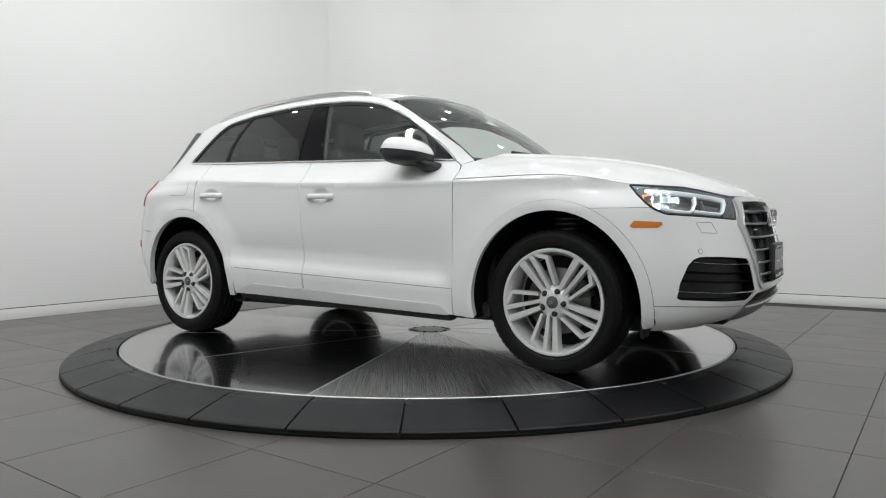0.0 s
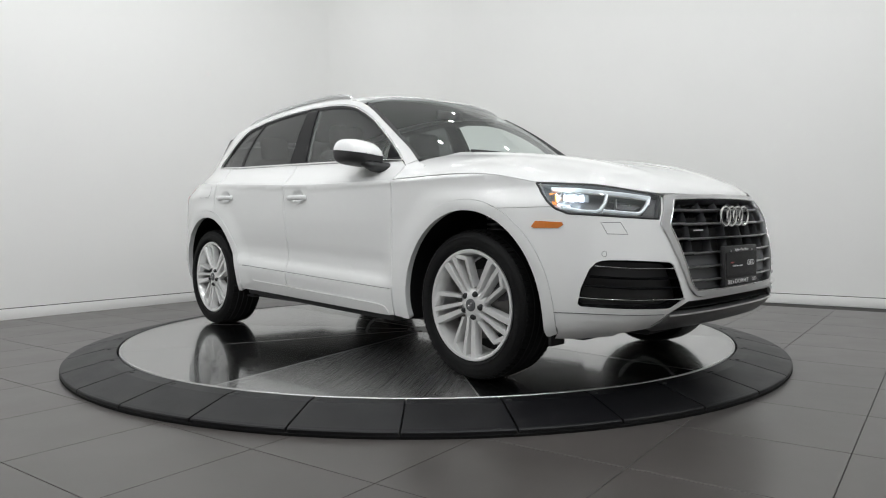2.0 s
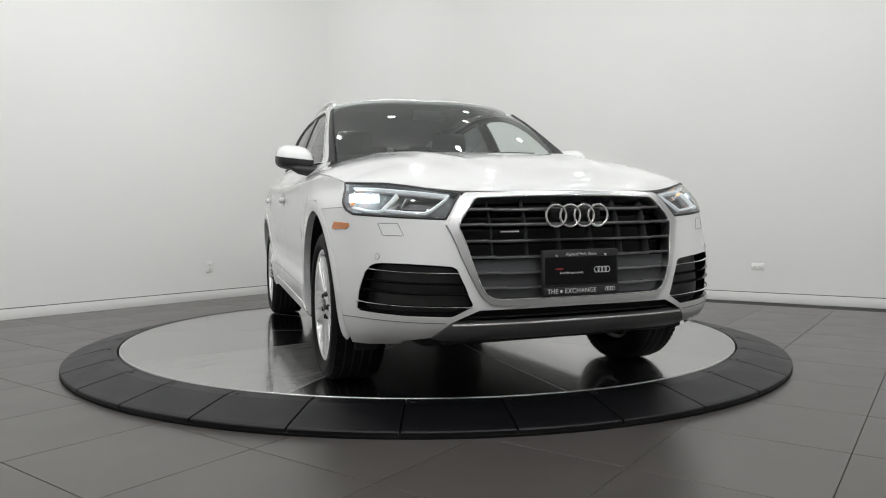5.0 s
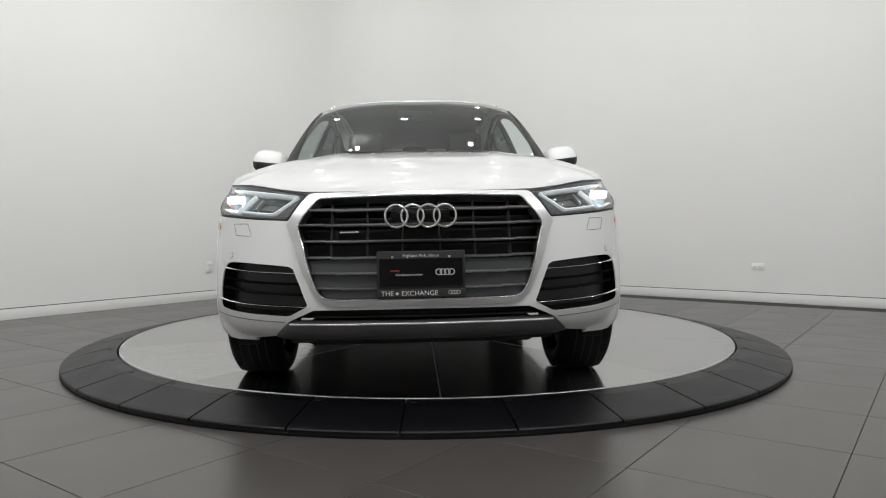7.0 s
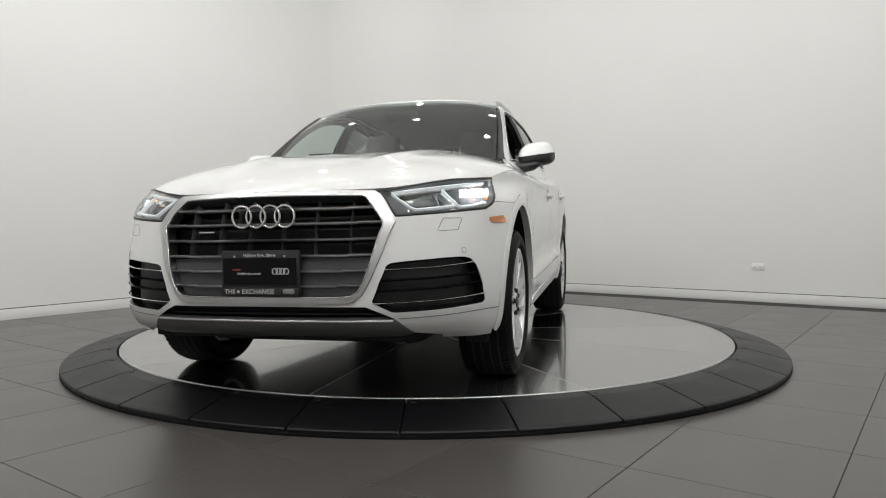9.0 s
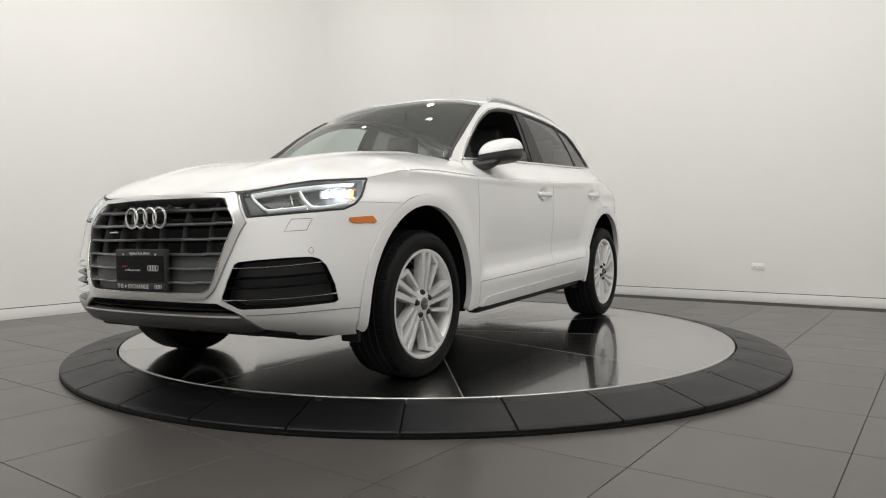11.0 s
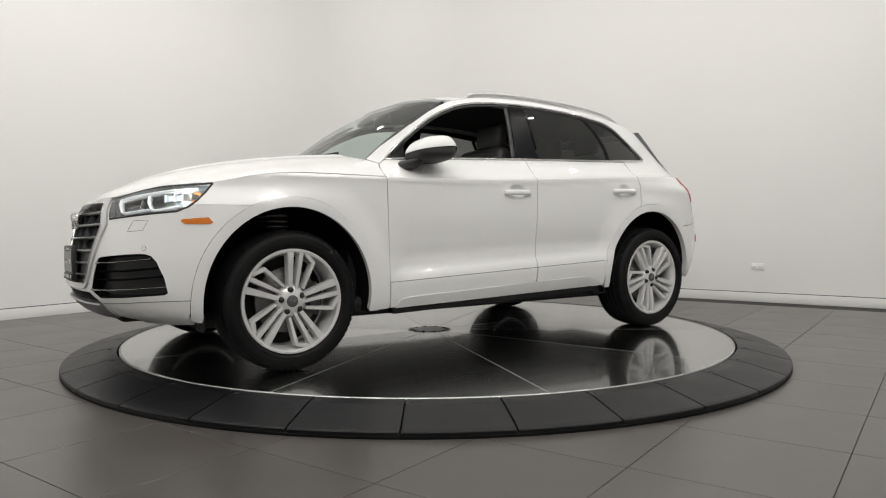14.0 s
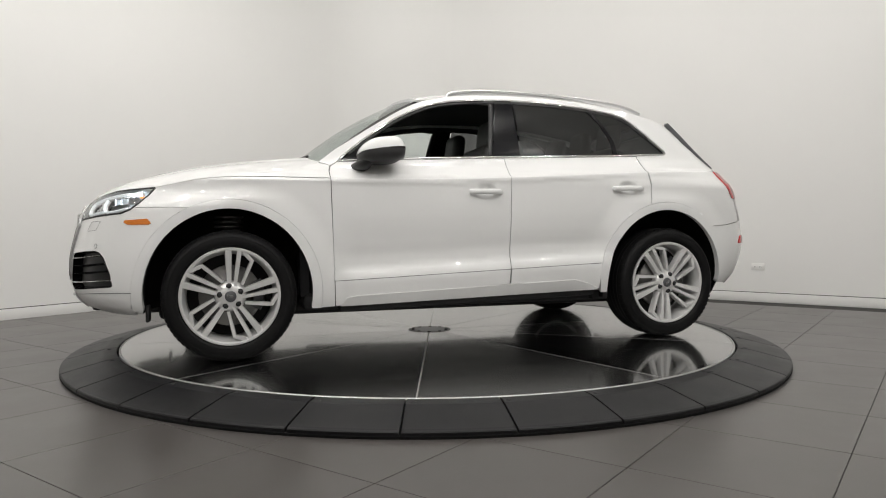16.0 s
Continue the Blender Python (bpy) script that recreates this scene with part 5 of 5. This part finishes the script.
def build_cabin(car):
    """Floor, dashboard, seats and what else shows through the glass."""
    bm = bmesh.new()
    boxbm(bm, (2.0, 1.60, 0.10), pose(-0.0, 0, 0.290), 0.04)
    boxbm(bm, (3.9, 1.02, 0.10), pose(-0.05, 0, 0.285), 0.04)
    boxbm(bm, (0.30, 1.10, 0.06), pose(2.0, 0, 0.295), 0.02)
    # lowest tray, out of sight, added to darken the reflection in the plate
    boxbm(bm, (3.3, 1.06, 0.10), pose(0.15, 0, 0.245), 0.03)
    part("underbody", bm, CABIN, car, "black underbody tray")
    for s in (-1, 1):
        box("side_skirt", (1.66, 0.08, 0.05), (-0.03, 0.845 * s, 0.282), CABIN, car, "black lower sill", bevel=0.02, rot=(0, 1.6, 0))
        box("mud_flap", (0.02, 0.10, 0.09), (1.83, 0.79 * s, 0.262), CABIN, car, "black tyre deflector", bevel=0.008)
        box("jack_block", (0.12, 0.10, 0.08), (-0.93, 0.78 * s, 0.285), CABIN, car, "black sill end block", bevel=0.015)
        strut = piece("suspension_strut", *tube([(FWX, 0.66 * s, 0.40), (FWX - 0.02, 0.66 * s, 0.81)], 0.05, 0.05, 12), IRON, car, "grey suspension strut")
        for z in (0.735, 0.762, 0.790):
            piece("spring_coil", *tube([(FWX + 0.075 * math.cos(t), 0.66 * s + 0.075 * math.sin(t), z) for t in np.linspace(0, 2 * math.pi, 18, endpoint=False)], 0.008, 0.008, 6, closed=True), IRON, strut)
    for x, r in ((1.4095, 0.04), (-1.4095, 0.05)):
        piece("axle", *tube([(x, -0.8, 0.33), (x, 0.8, 0.33)], r, r, 10), CABIN, car, "black axle and suspension arms")
    box("exhaust_box", (0.45, 0.55, 0.15), (-1.75, 0.15, 0.33), CABIN, car, "dark exhaust silencer", bevel=0.05)
    box("bulkhead", (0.05, 1.5, 0.72), (0.98, 0, 0.68), CABIN, car, "black bulkhead")
    bm = bmesh.new()
    boxbm(bm, (0.50, 1.46, 0.16), pose(0.73, 0, 1.045, 0, 6, 0), 0.05, 3)
    boxbm(bm, (0.22, 0.44, 0.08), pose(0.62, 0.36, 1.12), 0.035, 3)
    boxbm(bm, (0.20, 1.40, 0.30), pose(0.62, 0, 0.86), 0.05, 2)
    part("dashboard", bm, CABIN, car, "black dashboard")
    box("centre_screen", (0.015, 0.24, 0.13), (0.50, 0, 1.135), GLOSSBLACK, car, "black upright display", bevel=0.006, rot=(0, -14, 0))
    sw = [(0.42 + 0.055 * math.sin(t), 0.37 + 0.18 * math.cos(t), 0.985 + 0.175 * math.sin(t)) for t in np.linspace(0, 2 * math.pi, 32, endpoint=False)]
    wheel = piece("steering_wheel", *tube(sw, 0.015, 0.015, 8, closed=True), LEATHER, car, "black leather steering wheel")
    box("wheel_boss", (0.05, 0.16, 0.10), (0.43, 0.37, 0.985), CABIN, wheel, bevel=0.02)
    for y in (-0.11, 0.11):
        box("wheel_spoke", (0.02, 0.12, 0.03), (0.425, 0.37 + y, 0.985), CABIN, wheel, bevel=0.006)
    box("centre_console", (0.95, 0.24, 0.32), (0.10, 0, 0.60), CABIN, car, "black centre console", bevel=0.04)
    box("rear_view_mirror", (0.03, 0.23, 0.065), (0.34, 0, 1.475), GLOSSBLACK, car, "black rear-view mirror", bevel=0.012)

    def seat(x, y, w=0.52):
        cushion = box("front_seat" if x > -0.5 else "rear_seat", (0.54, w, 0.17), (x + 0.14, y, 0.66), LEATHER, car, "black leather seat", bevel=0.05, rot=(0, -8, 0), segs=3)
        bm2 = bmesh.new()
        boxbm(bm2, (0.15, w * 0.96, 0.62), pose(x - 0.19, y, 0.97, 0, -16, 0), 0.055, 3)
        for q in (-1, 1):
            boxbm(bm2, (0.17, 0.09, 0.50), pose(x - 0.15, y + q * w * 0.44, 0.95, 0, -16, 0), 0.04, 2)
        part("backrest", bm2, LEATHER, cushion, "black leather backrest")
        head = box("headrest", (0.10, w * 0.52, 0.19), (x - 0.31, y, 1.355), LEATHER, cushion, "black leather headrest", bevel=0.045, rot=(0, -8, 0), segs=3)
        for q in (-1, 1):
            piece("headrest_post", *tube([(x - 0.285, y + q * 0.07, 1.22), (x - 0.30, y + q * 0.07, 1.32)], 0.007, 0.007, 8), CHROME, head)

    for y in (-0.37, 0.37):
        seat(-0.02, y)
    for y in (-0.42, 0.0, 0.42):
        seat(-0.93, y, 0.44)
    box("luggage_cover", (0.75, 1.30, 0.05), (-1.60, 0, 1.02), CABIN, car, "black luggage cover", bevel=0.01)


car = build_car()

# ------------------------------------------------------------------ floor tiles, each one a slab of its own
TILE_W = 0.606
tile_mesh = part("tile", boxbm(bmesh.new(), (TILE_W - 0.0035, TILE_W - 0.0035, 0.012), pose(0, 0, -0.006), 0.001, 1), TILE, floor, sharp=20)
first = True
for i in range(-6, 12):
    for j in range(-10, 7):
        cx, cy = -2.95 + TILE_W * (i + 0.5), -0.33 + TILE_W * (j + 0.5)
        if cx > XW - 0.05 or cy > YW - 0.05 or cx < XB + 0.05 or cy < YB + 0.05:
            continue
        t = tile_mesh if first else new("tile", tile_mesh.data)
        first = False
        t.parent = floor
        t.location = (cx, cy, FLOOR)


def motions():
    """The plate turns clockwise and carries the car."""
    turn = [(0.0, -33.53), (0.25, -34.35), (0.5, -35.75), (0.75, -37.6), (1.0, -39.6), (1.5, -43.76), (2.0, -47.92), (2.5, -52.02), (3.0, -56.1), (3.5, -60.15), (4.0, -64.2), (4.5, -68.24), (5.0, -72.3), (5.5, -76.37), (6.0, -80.45),
            (6.5, -84.55), (7.0, -88.67), (7.5, -92.8), (8.0, -96.94), (8.5, -101.1), (9.0, -105.26), (9.5, -109.42), (10.0, -113.59), (10.5, -117.76), (11.0, -121.92), (11.5, -126.07), (12.0, -130.22), (12.5, -134.36),
            (13.0, -138.5), (13.5, -142.65), (14.0, -146.79), (14.5, -150.96), (15.0, -155.15), (15.5, -159.38), (16.0, -163.66)]
    walk(plate, [(t, pose(0, 0, 0, 0, 0, a)) for t, a in turn])
    walk(car, [(t, pose(0, 0, 0, 0, 0, a) @ pose(-0.0222, -0.0741, 0, LEAN, 0, 0)) for t, a in turn])


motions()
